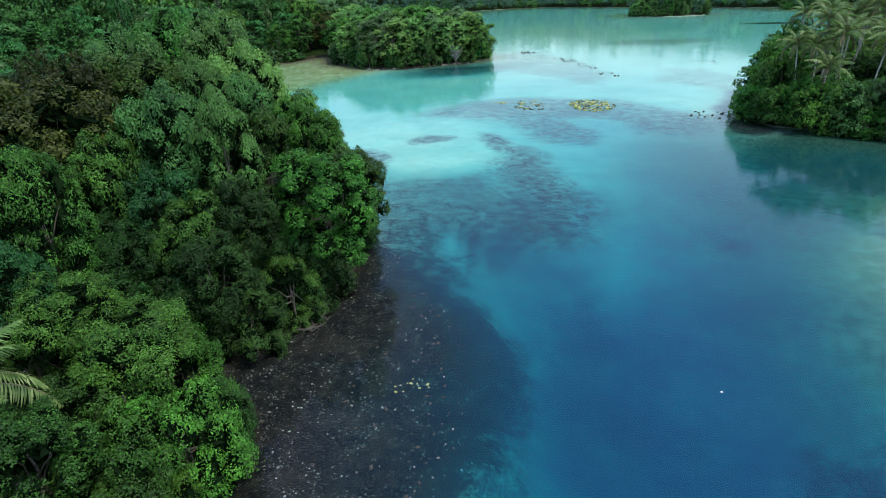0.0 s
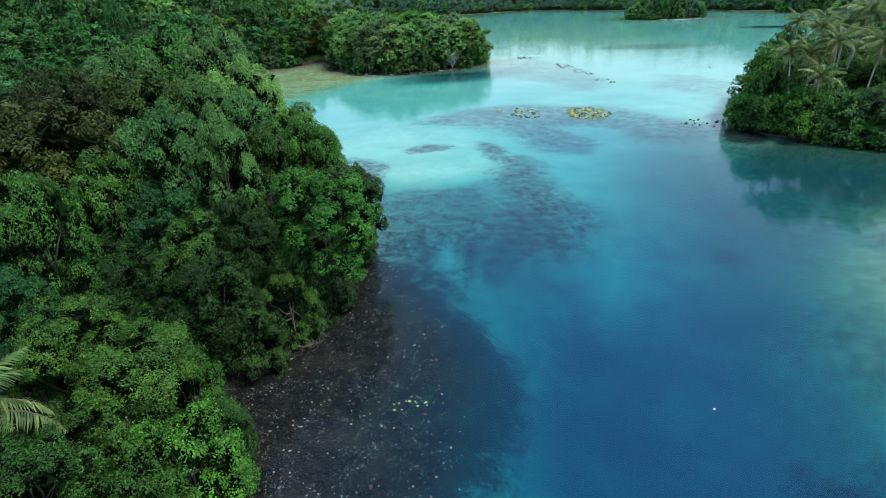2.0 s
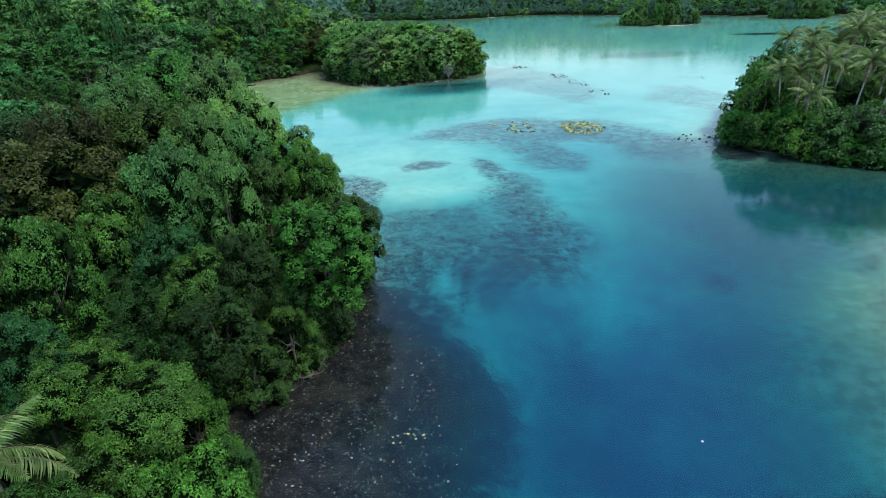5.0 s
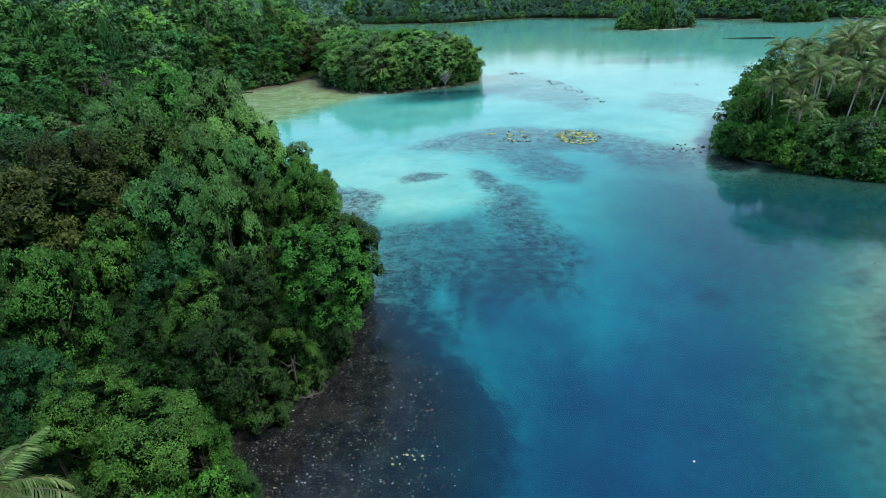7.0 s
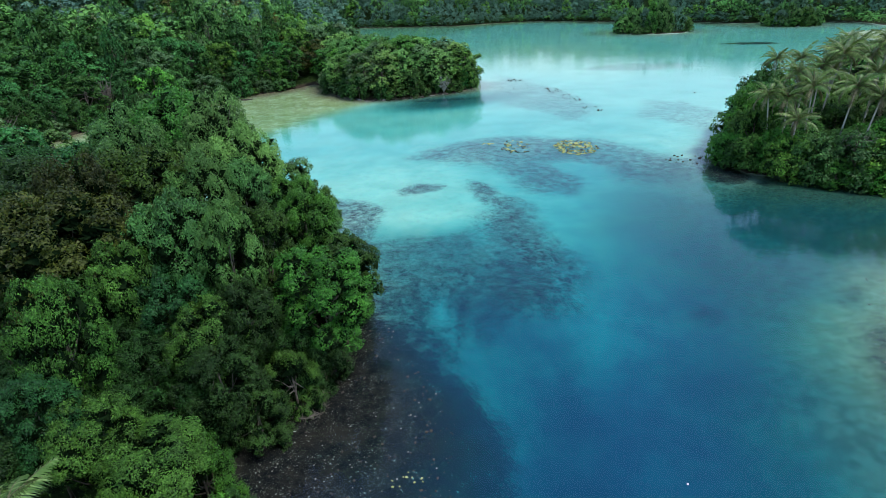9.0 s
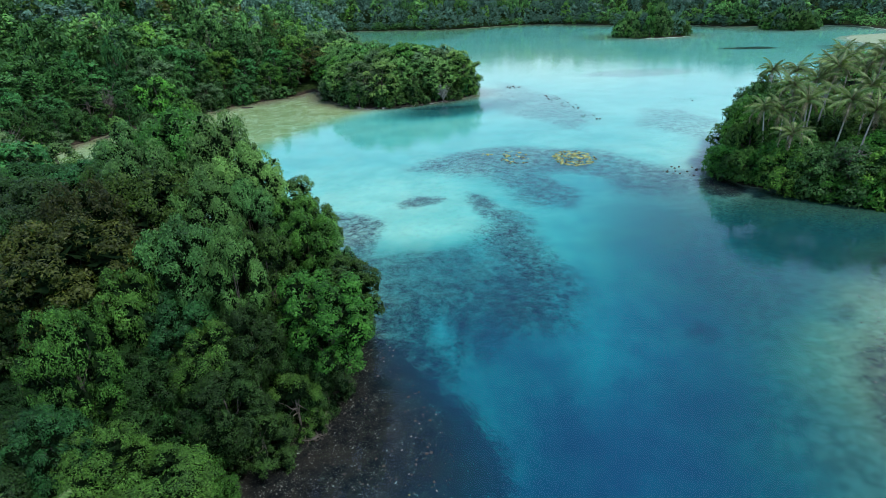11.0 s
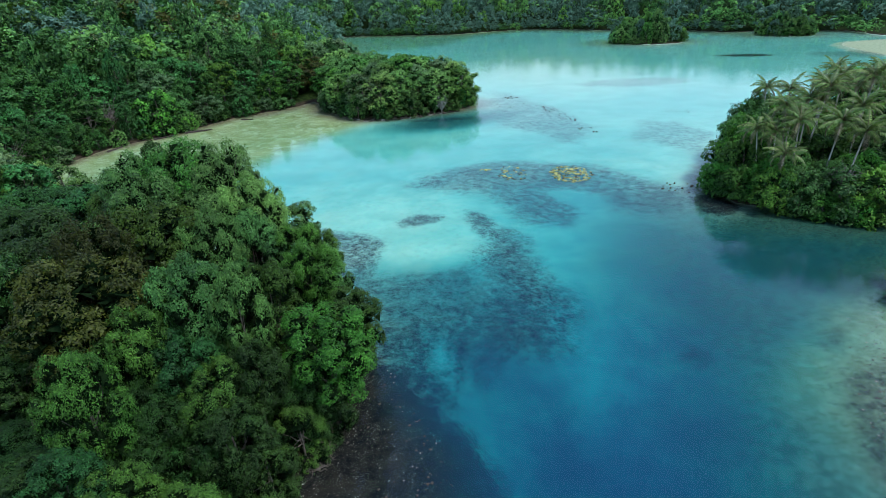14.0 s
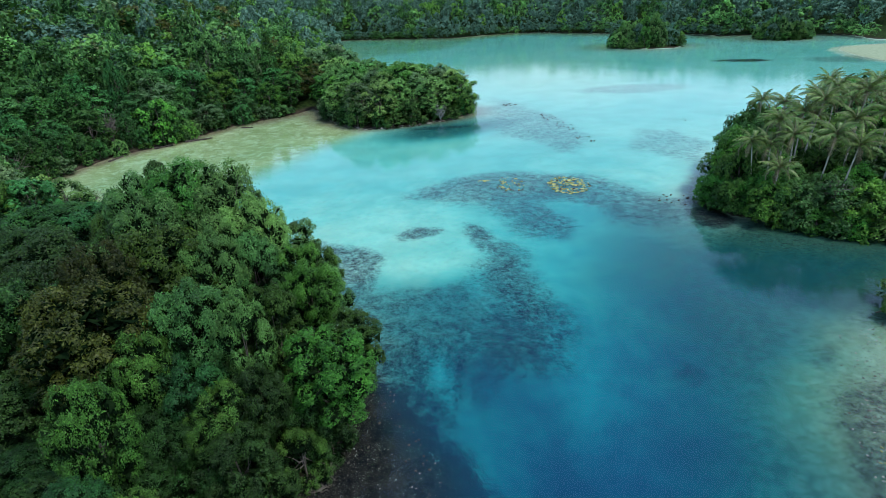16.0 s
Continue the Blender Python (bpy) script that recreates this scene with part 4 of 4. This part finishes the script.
# ---- coconut palms ----
def frond_mesh(seed, length, droop, dry=False):
    """A feather palm leaf along +x: a curved midrib with hanging leaflets on both sides."""
    r = np.random.default_rng(seed)
    n = 15
    t = np.linspace(0, 1, n)
    rise = radians(38)
    ang = rise - t * droop
    step = length / (n - 1)
    px = np.concatenate([[0], np.cumsum(np.cos(ang[:-1]) * step)])
    pz = np.concatenate([[0], np.cumsum(np.sin(ang[:-1]) * step)])
    rib = np.stack([px, np.zeros(n), pz], 1)
    rib_me = build(bpy.data.meshes.new("frond"), *tube(rib, np.linspace(0.06, 0.012, n), 4), True)
    rib_me.materials.append(FROND_DRY)
    pieces = []
    m = 30
    tt = np.linspace(0.12, 1.0, m)
    for side in (-1, 1):
        bx, bz = np.interp(tt, t, px), np.interp(tt, t, pz)
        ln = length * 0.20 * np.sin(np.pi * np.clip(tt * 0.85 + 0.12, 0, 1)) ** 0.6 * r.uniform(0.8, 1.1, m)
        base = np.stack([bx, np.zeros(m), bz], 1)
        out = np.stack([np.full(m, 0.55) + r.normal(0, 0.1, m), side * np.ones(m), -0.45 - 0.5 * r.random(m)], 1)
        out /= np.linalg.norm(out, axis=1)[:, None]
        w = np.stack([np.full(m, 0.085), np.zeros(m), np.zeros(m)], 1) * (length / 4)
        mid = base + out * ln[:, None] * 0.5 + np.array([0, 0, 0.05])
        tip = base + out * ln[:, None] - np.array([0, 0, 0.12]) * ln[:, None]
        v = np.stack([base - w * 0.5, mid - w * 0.6, mid + w * 0.6, base + w * 0.5, tip - w * 0.1, tip + w * 0.1], 1).reshape(-1, 3)
        i = np.arange(m)[:, None] * 6
        f = np.concatenate([i + np.array([[0, 1, 2, 3]]), i + np.array([[1, 4, 5, 2]])])
        pieces.append((v, f))
    me = bpy.data.meshes.new("leaflets")
    build(me, *join(pieces))
    me.materials.append(FROND_DRY if dry else FROND)
    return rib_me, me


FRONDS = [frond_mesh(1, 3.9, radians(60)), frond_mesh(2, 4.0, radians(88)), frond_mesh(3, 3.7, radians(105)), frond_mesh(4, 4.1, radians(75))]
DRY = [frond_mesh(8, 3.8, radians(120), True), frond_mesh(9, 3.6, radians(100), True)]


def nut_mesh():
    v, f = ICO_V * np.array([0.14, 0.14, 0.18]), ICO_F
    me = bpy.data.meshes.new("coconut")
    build(me, v, f, True)
    me.materials.append(FROND_DRY)
    return me


NUT = nut_mesh()


def palm(x, y, top, seed, size=1.0, lean=(0.0, 0.0), dry=0.86, label="tall coconut palm with drooping grey-green fronds"):
    r = np.random.default_rng(seed)
    fx, fy = x - lean[0], y - lean[1]
    z = max(float(ground_z(fx, fy)), 0.0)
    t = thing("coconut_palm", label, "palm tree", pose(fx, fy, z), "coconut palms")
    h = top - z
    s = np.linspace(0, 1, 12)
    line = np.stack([lean[0] * s ** 1.6, lean[1] * s ** 1.6, -0.4 + (h + 0.4) * s], 1)
    rad = 0.20 - 0.09 * s
    rad[0] = 0.30
    rad = rad * (1 + 0.06 * (np.arange(12) % 2))
    me = bpy.data.meshes.new("trunk")
    build(me, *tube(line, rad, 8), True)
    me.materials.append(PALM_BARK)
    part("trunk", me, t)
    n = 23
    for i in range(n):
        a = i * 137.5 + r.uniform(-12, 12)
        level = i / n
        up = 46 - 92 * level + r.uniform(-6, 6)
        old = level > dry
        mesh = DRY[i % 2] if old else FRONDS[int(r.integers(4))]
        k = 1.06 * size * r.uniform(0.85, 1.08)
        m = pose(*line[-1]) @ pose(0, 0, 0, 0, 0, a) @ pose(0.05, 0, 0, 0, -up, 0) @ Matrix.Diagonal((k, k, k, 1))
        rib = part("frond", mesh[0], t, "dry brown hanging frond" if old else "", m)
        part("leaflet_blade", mesh[1], rib)
    for i in range(5):
        a = i * 1.26
        part("coconut", NUT, t, "", pose(line[-1][0] + 0.28 * math.cos(a), line[-1][1] + 0.28 * math.sin(a), line[-1][2] - 0.25))
    return t


PALMS = [  # x, y, height of the crown's heart, size, lean
    (79.4, 128.0, 17.3, 0.95, (0, 1)), (70.4, 106.0, 17.7, 1.1, (-1.5, 0)), (71.1, 102.0, 15.7, 1.1, (-0.6, 0)), (67.5, 103.0, 13.8, 1.05, (-0.5, 0.5)),
    (64.6, 104.5, 14.0, 1.0, (-1.6, 0)), (66.6, 97.6, 10.8, 1.0, (0, -0.5)), (78.7, 101.0, 15.5, 1.2, (1.2, 0)), (81.4, 98.0, 14.1, 1.15, (1.5, 0)),
    (82.8, 112.0, 19.9, 1.15, (2.2, 0)), (79.0, 112.0, 17.7, 1.05, (0, 0)), (78.5, 118.0, 18.5, 1.0, (-1, 0)), (93.9, 124.0, 19.9, 1.1, (0, 0)),
    (89.9, 110.0, 21.7, 1.2, (1, 0)), (93.8, 119.0, 18.4, 1.1, (0, 0)), (84.2, 116.0, 16.1, 1.0, (-1, 0)), (73.5, 108.0, 15.5, 1.0, (0.5, 0)),
    # those right of the view are unseen, added to darken the water's reflection
    (85.7, 106.0, 16.9, 1.1, (0, 0)), (92.6, 106.0, 18.1, 1.15, (0.6, 0)), (89.0, 98.0, 15.5, 1.15, (1.5, 0)), (97.8, 104.0, 17.1, 1.1, (0, 0)),
    (100.7, 118.0, 19.3, 1.1, (0, 0)), (106.0, 128.0, 20.0, 1.1, (0, 0)), (99.0, 134.0, 19.5, 1.05, (0, 0)), (88.5, 122.0, 19.0, 1.05, (0, 0)), (97.0, 95.0, 16.5, 1.1, (1, 0)),
]
for i, (x, y, top, size, lean) in enumerate(PALMS):
    palm(x, y, top, 40 + i, size, lean)
palm(-24.9, 22.6, 8.9, 77, 1.05, (-0.5, 0), 2.0, "coconut palm rising between leafy trees")

# ---- shrubs and trees of the cape ----
CAPE_TREES = [  # x, y, radius, top, colour, low shrub?
    (64.8, 107.5, 4.6, 11.5, "mid", 1), (67.5, 112.5, 5.0, 13.0, "bright", 1), (71.0, 118.0, 5.5, 14.0, "mid", 1), (75.0, 124.0, 5.5, 14.5, "grey", 1), (80.0, 131.0, 6.0, 15.0, "mid", 1),
    # the first two, out of view, are added to fill in the shore's reflection
    (100.0, 110.0, 6.0, 13.0, "mid", 1), (106.0, 118.0, 6.5, 15.0, "grey", 1), (90.0, 93.0, 5.0, 10.0, "mid", 1),
    (62.4, 110.5, 4.0, 6.5, "bright", 1), (63.0, 103.0, 4.2, 7.0, "mid", 1), (66.5, 115.0, 5.0, 11.5, "mid", 0), (76.0, 128.0, 6.0, 13.0, "dark", 0),
    (66.5, 100.0, 4.6, 8.5, "bright", 1), (82.0, 134.0, 5.5, 14.5, "bright", 0), (70.0, 95.4, 5.0, 8.5, "grey", 1), (75.0, 92.6, 5.4, 9.0, "teal", 1), (80.0, 90.2, 5.4, 9.0, "bright", 1), (86.0, 86.5, 5.0, 8.5, "bright", 1), (66.0, 97.6, 4.6, 8.0, "bright", 1),
    (84.5, 91.5, 5.2, 8.0, "bright", 1), (72.2, 92.2, 3.2, 4.8, "bright", 1), (76.6, 89.2, 3.2, 4.8, "bright", 1), (81.6, 86.9, 3.2, 4.8, "vine", 1), (62.0, 104.0, 3.6, 6.0, "mid", 1), (60.6, 108.0, 3.4, 6.5, "bright", 1), (88.0, 88.0, 4.5, 7.0, "mid", 1),
    (94.0, 140.0, 7.0, 15.0, "bright", 0), (104.0, 136.0, 7.0, 15.0, "grey", 0), (100.0, 118.0, 6.5, 13.0, "bright", 0), (84.0, 116.0, 5.5, 11.0, "dark", 0), (77.0, 118.0, 5.0, 11.0, "mid", 0),
    (90.0, 128.0, 6.0, 13.0, "olive", 0), (90.0, 100.0, 6.0, 9.0, "grey", 0), (96.0, 94.0, 6.0, 9.0, "mid", 0), (108.0, 110.0, 7.0, 13.0, "bright", 0), (114.0, 126.0, 7.0, 14.0, "grey", 0),
    (112.0, 145.0, 7.0, 14.0, "bright", 0), (120.0, 112.0, 8.0, 15.0, "grey", 0), (124.0, 138.0, 8.0, 15.0, "bright", 0), (130.0, 124.0, 8.0, 16.0, "teal", 0), (104.0, 98.0, 7.0, 12.0, "mid", 0), (124.0, 155.0, 7.0, 14.0, "grey", 0), (138.0, 150.0, 8.0, 15.0, "bright", 0), (116.0, 102.0, 8.0, 13.0, "vine", 0), (83.0, 110.0, 5.5, 10.5, "olive", 1), (74.0, 105.0, 4.5, 8.5, "vine", 1), (79.0, 100.0, 4.5, 8.0, "vine", 1), (85.0, 101.0, 5.0, 9.0, "bright", 1), (90.0, 106.0, 5.5, 11.0, "grey", 1), (97.0, 113.0, 6.0, 12.0, "bright", 1), (87.0, 114.0, 5.5, 11.5, "vine", 1), (80.0, 116.0, 5.0, 11.0, "bright", 1), (74.0, 113.0, 4.8, 11.0, "mid", 1), (98.0, 126.0, 6.0, 13.0, "vine", 1), (86.0, 124.0, 5.5, 12.5, "bright", 1), (94.0, 98.0, 5.5, 9.0, "olive", 1), (78.0, 112.0, 4.5, 8.0, "mid", 1), (68.0, 106.0, 4.0, 8.0, "bright", 1), (95.0, 109.0, 5.5, 9.0, "mid", 1), (88.0, 96.0, 4.5, 7.5, "dark", 1), (92.0, 118.0, 5.0, 9.5, "bright", 1), (71.0, 122.0, 4.2, 9.0, "bright", 1), (80.0, 104.0, 4.0, 6.5, "grey", 1), (86.0, 106.0, 4.5, 7.0, "vine", 1), (74.0, 102.0, 3.5, 6.0, "dark", 1),
    (92.0, 148.0, 5.0, 11.0, "grey", 1), (72.0, 108.0, 4.0, 7.0, "dark", 1), (64.2, 61.5, 2.4, 4.0, "bright", 1), (68.0, 66.0, 3.0, 5.0, "vine", 1),
]
for x, y, R, top, col, low in CAPE_TREES:
    top = top * (1.0 if low else 0.9 if x < 100 else 1.25)
    tree(CAPE_BUSH if low else MID, x, y, R, top, col, "shrub" if low else "tree", "under the palms on the cape", group="cape plants")


# ---- bare branches, driftwood ----
def branchy(name, label, x, y, z, height, spread, n, material, seed, droop=0.0, category="dead tree", thick=1.0):
    r = np.random.default_rng(seed)
    pieces = []
    for i in range(n):
        a, e = r.uniform(0, 6.28), r.uniform(0.25, 1.0)
        tip = np.array([math.cos(a) * spread * e, math.sin(a) * spread * e, height * r.uniform(0.5, 1.0) - droop * e])
        foot = np.array([0, 0, height * r.uniform(0.0, 0.35)])
        line = wander(r, foot, tip, 7, height * 0.03)
        pieces.append(tube(line, np.linspace(0.09, 0.02, 7) * thick, 4))
        for k in range(3):
            b = line[int(r.integers(3, 6))]
            pieces.append(tube(wander(r, b, b + r.normal(0, 0.22 * spread, 3) + np.array([0, 0, 0.1]), 4, 0.05), np.linspace(0.04, 0.012, 4) * thick, 4))
    me = bpy.data.meshes.new(name)
    build(me, *join(pieces), True)
    me.materials.append(material)
    ob = new(name, me)
    ob.matrix_basis = pose(x, y, z)
    return tagged(ob, label, category)


branchy("dead_limb", "bare pinkish-grey branches hanging over the shallows", -11.4, 41.6, 0.2, 3.0, 1.7, 9, BARK, 3, 3.0)
branchy("dead_limb", "bare grey twigs at the mangrove edge", -11.9, 39.9, -0.1, 1.3, 1.5, 10, BARK, 4, 0.8)
branchy("dead_tree", "bare pinkish-grey tree above the cove bank", -104, 190, float(ground_z(-104, 190)) - 0.2, 13.0, 5.0, 26, PALE_WOOD, 5, thick=2.2)
branchy("dead_tree", "bleached bare tree on the spit's tip", 7.0, 205.4, 0.6, 7.5, 3.6, 20, STONE, 6, 2.5, thick=2.2)
branchy("dead_limb", "bare grey crown over mangrove shrubs", 74.5, 92.4, 6.0, 4.0, 3.2, 26, PALE_WOOD, 7, 1.0)
branchy("dead_tree", "grey leafless shrub by the cove", -79.0, 125.0, 0.3, 6.5, 5.0, 48, PALE_WOOD, 8, 1.0, thick=1.5)
branchy("dead_tree", "grey leafless tree standing at the cove's edge", -113.0, 150.0, 0.2, 11.0, 6.0, 30, PALE_WOOD, 21, 1.0, thick=1.6)
for k, (x, y, h) in enumerate(((-128, 214, 19), (-150, 262, 23), (-92, 246, 20), (-176, 300, 24), (-66, 270, 19), (-205, 330, 26), (-112, 280, 22))):
    branchy("dead_tree", "pale bare trunk standing above the forest", x, y, float(ground_z(x, y)) - 0.3, h, 2.2, 5, PALE_WOOD, 60 + k, thick=2.0)
branchy("dead_tree", "pale broken trunk rising through the canopy", -27.0, 73.5, float(ground_z(-27.0, 73.5)) - 0.3, 22.5, 3.0, 9, PALE_WOOD, 12)


def fallen_log(x, y, turn, length, radius, seed, material, label, z=0.12):
    r = np.random.default_rng(seed)
    line = wander(r, (-length / 2, 0, 0), (length / 2, 0, 0.15), 9, 0.05)
    pieces = [tube(line, np.linspace(radius, radius * 0.45, 9), 7)]
    for k in range(3):
        b = line[int(r.integers(3, 8))]
        pieces.append(tube(wander(r, b, b + np.array([r.uniform(0.3, 0.9), r.uniform(-0.8, 0.8), r.uniform(0.1, 0.5)]), 4, 0.04), np.linspace(radius * 0.35, 0.02, 4), 5))
    me = bpy.data.meshes.new("driftwood_log")
    build(me, *join(pieces), True)
    me.materials.append(material)
    ob = new("driftwood_log", me)
    ob.matrix_basis = pose(x, y, z, 0, 0, turn)
    return tagged(ob, label, "driftwood", "driftwood logs")


fallen_log(-78.5, 197.0, 20, 9.0, 0.42, 1, DARK_WOOD, "dark waterlogged trunk lying on the mud")
fallen_log(-88.0, 190.0, 35, 6.0, 0.35, 2, DARK_WOOD, "dark fallen branch on the cove bank")
fallen_log(-98.0, 178.0, 75, 7.5, 0.32, 3, DARK_WOOD, "dark log leaning into the cove")
fallen_log(-66.0, 213.0, -20, 5.0, 0.3, 4, DARK_WOOD, "short dark log by the cove shore")
fallen_log(65.0, 64.2, 8, 5.5, 0.11, 5, PALE_WOOD, "bleached fallen palm trunk at the water's edge", 0.25)
fallen_log(24.0, 313.0, 10, 6.0, 0.35, 9, PALE_WOOD, "pale stranded tree trunk with bare branches in the shallows", 0.3)
fallen_log(57.0, 50.0, -40, 1.6, 0.12, 6, DARK_WOOD, "short black branch on the gravel")


# ---- rocks, coral heads and rubble ----
def rock_mesh(name, seed, material, flat=0.6):
    r = np.random.default_rng(seed)
    bm = bmesh.new()
    bmesh.ops.create_icosphere(bm, subdivisions=2, radius=1.0)
    off = Vector(r.uniform(0, 50, 3))
    for v in bm.verts:
        v.co *= 1 + 0.45 * noise.noise(v.co * 1.3 + off) + 0.15 * noise.noise(v.co * 3.1 + off)
        v.co.z *= flat
    me = bpy.data.meshes.new(name)
    bm.to_mesh(me)
    bm.free()
    me.materials.append(material)
    return me


def lumps(name, label, category, rows, material, seed, flat=0.6):
    """Many small lumps in one object: rows of x, y, z, size."""
    r = np.random.default_rng(seed)
    pieces = []
    for x, y, z, s in rows:
        k = ICO_V * (1 + 0.35 * r.normal(size=(len(ICO_V), 1)).clip(-1, 1)) * np.array([s * r.uniform(0.7, 1.4), s * r.uniform(0.7, 1.4), s * flat])
        a = r.uniform(0, 6.28)
        k = k @ np.array([[math.cos(a), math.sin(a), 0], [-math.sin(a), math.cos(a), 0], [0, 0, 1]])
        pieces.append((k + np.array([x, y, z]), ICO_F))
    me = bpy.data.meshes.new(name)
    build(me, *join(pieces))
    me.materials.append(material)
    return tagged(new(name, me), label, category, kind="stuff")


ROCKS = [rock_mesh("rock", 1, DARK_STONE), rock_mesh("rock", 2, STONE), rock_mesh("rock", 3, DARK_STONE, 0.8)]


def rock(x, y, s, k, label, z=None, turn=0.0, group="shore rocks"):
    ob = new("rock", ROCKS[k])
    zz = float(ground_z(x, y)) if z is None else z
    ob.matrix_basis = Matrix.LocRotScale((x, y, zz + 0.1 * s), Euler((0, 0, turn)), (s, s * 0.8, s * 0.7))
    return tagged(ob, label, "rock", group)


for i in range(46):
    u = i / 45
    x = -32 + 44 * u + rng.uniform(-1, 1)
    y = np.interp(x, [-34, -26, -20, -8, 2, 11, 14], [214, 204, 199.3, 200.3, 203.3, 207.3, 209]) + rng.uniform(-1.2, 0.8)
    rock(x, y, rng.uniform(0.3, 0.9), int(rng.integers(3)), "weathered coral boulder on the spit's shore", turn=rng.uniform(0, 6))


def cluster(r, n, cx, cy, rx, ry, lo, hi, z):
    a, d = r.uniform(0, 6.28, n), np.sqrt(r.random(n))
    return [(cx + rx * d[i] * math.cos(a[i]), cy + ry * d[i] * math.sin(a[i]), z, r.uniform(lo, hi)) for i in range(n)]


r8 = np.random.default_rng(8)
yel = cluster(r8, 190, 34.5, 126.0, 5.0, 6.5, 0.08, 0.34, 0.05) + cluster(r8, 40, 21.0, 129.0, 3.2, 6.0, 0.08, 0.3, 0.04) + cluster(r8, 7, 14.6, 133.0, 1.4, 0.9, 0.15, 0.35, 0.04)
HEADS = [rock_mesh("coral_head", 21, YELLOW_REEF, 0.55), rock_mesh("coral_head", 22, YELLOW_REEF, 0.4), rock_mesh("coral_head", 23, ALGAE_STONE, 0.55)]


def single(name, meshes, rows, label, category, group):
    """Each lump a thing of its own on a shared mesh."""
    for x, y, z, s in rows:
        ob = new(name, meshes[int(r8.integers(len(meshes)))])
        ob.matrix_basis = Matrix.LocRotScale((x, y, z), Euler((0, 0, r8.uniform(0, 6.28))), (s * r8.uniform(0.8, 1.5), s, s * r8.uniform(0.6, 1.1)))
        tagged(ob, label, category, group)


single("coral_head", HEADS, yel, "yellow coral head breaking the reef's surface", "coral", "exposed corals")
drk = cluster(r8, 60, 34.5, 126.5, 5.4, 6.6, 0.08, 0.26, 0.06) + cluster(r8, 30, 21.0, 129.0, 4.0, 6.0, 0.07, 0.24, 0.05)
drk += cluster(r8, 22, 46.0, 203.0, 2.6, 7.0, 0.08, 0.26, 0.0) + cluster(r8, 24, 48.5, 186.0, 3.0, 8.0, 0.08, 0.26, 0.0) + cluster(r8, 10, 50.0, 168.0, 3.5, 5.0, 0.1, 0.28, 0.05) + cluster(r8, 26, 34.0, 196.0, 13.0, 22.0, 0.08, 0.24, 0.0) + cluster(r8, 10, 85.0, 187.0, 9.0, 4.0, 0.08, 0.26, 0.0)
drk += cluster(r8, 14, 54.0, 112.5, 4.0, 4.0, 0.1, 0.3, 0.05) + cluster(r8, 8, 36, 228, 3, 3, 0.2, 0.4, 0.05)
single("reef_rock", [ROCKS[0], ROCKS[2]], drk, "dark coral rock just above the water", "rock", "reef rocks")

# rubble strewn on the reef flat beside the headland
X, Y = r8.uniform(-20, 22, 24000), r8.uniform(12, 95, 24000)
cc = zone_fields(X, Y)[0]
dd, ll, pp = ground(X, Y)
ok = (dd < 0.2) & (cc > 0.45) & (pp < 2.6) & (Y < 58) & (X < 8) & (r8.random(24000) < 0.42 * cc)
bits = [(x, y, -0.28 * p + 0.04, s) for x, y, p, s in zip(X[ok], Y[ok], pp[ok], 0.025 + 0.07 * r8.random(ok.sum()) ** 4)]
lumps("coral_rubble", "pale broken coral scattered on the dark reef flat", "rubble", bits[::3], STONE, 3, 0.5)
lumps("coral_rubble", "dark broken coral scattered on the reef flat", "rubble", [(x, y, z, s * 1.6) for x, y, z, s in bits[1::3]], DARK_STONE, 4, 0.6)
ylw = [(x, y, -0.1, s) for x, y, _, s in cluster(r8, 12, -3.0, 32.3, 1.9, 0.8, 0.05, 0.13, 0)]
lumps("coral_heads", "small yellow coral heads on the dark reef", "coral", ylw, YELLOW_REEF, 5, 0.5)

# gravel beach
X, Y = r8.uniform(30, 62, 18000), r8.uniform(24, 62, 18000)
dd, ll, pp = ground(X, Y)
ok = (dd > -9) & (dd < 4) & (r8.random(18000) < 0.55 + 0.085 * dd)
gz = np.where(dd > 0, ll, -0.28 * pp)
gravel = [(x, y, z, s) for x, y, z, s in zip(X[ok], Y[ok], gz[ok], 0.035 + 0.11 * r8.random(ok.sum()) ** 3)]
lumps("beach_gravel", "grey and olive stones of the gravel shore", "gravel", gravel[::3] + gravel[1::3], DARK_STONE, 6, 0.5)
lumps("beach_gravel", "pale stones of the gravel shore", "gravel", gravel[2::3], STONE, 7, 0.5)
lumps("algae_stones", "yellow-green algae-covered stones on the gravel", "stone", [(x, y, float(ground_z(x, y)) + 0.05, s) for x, y, _, s in cluster(r8, 40, 45.8, 37.0, 2.6, 4.0, 0.05, 0.16, 0)], ALGAE_STONE, 8, 0.5)

float_me = rock_mesh("float", 11, STONE, 0.7)
float_me.materials[0] = plain_material("white_plastic", (0.75, 0.76, 0.76), (0.85, 0.85, 0.85), 8.0, 0.4, 0.05, 0.005)
float_ob = new("float", float_me)
float_ob.matrix_basis = Matrix.LocRotScale((18.5, 30.1, 0.03), None, (0.09, 0.09, 0.09))
tagged(float_ob, "small white float drifting on blue water", "float")
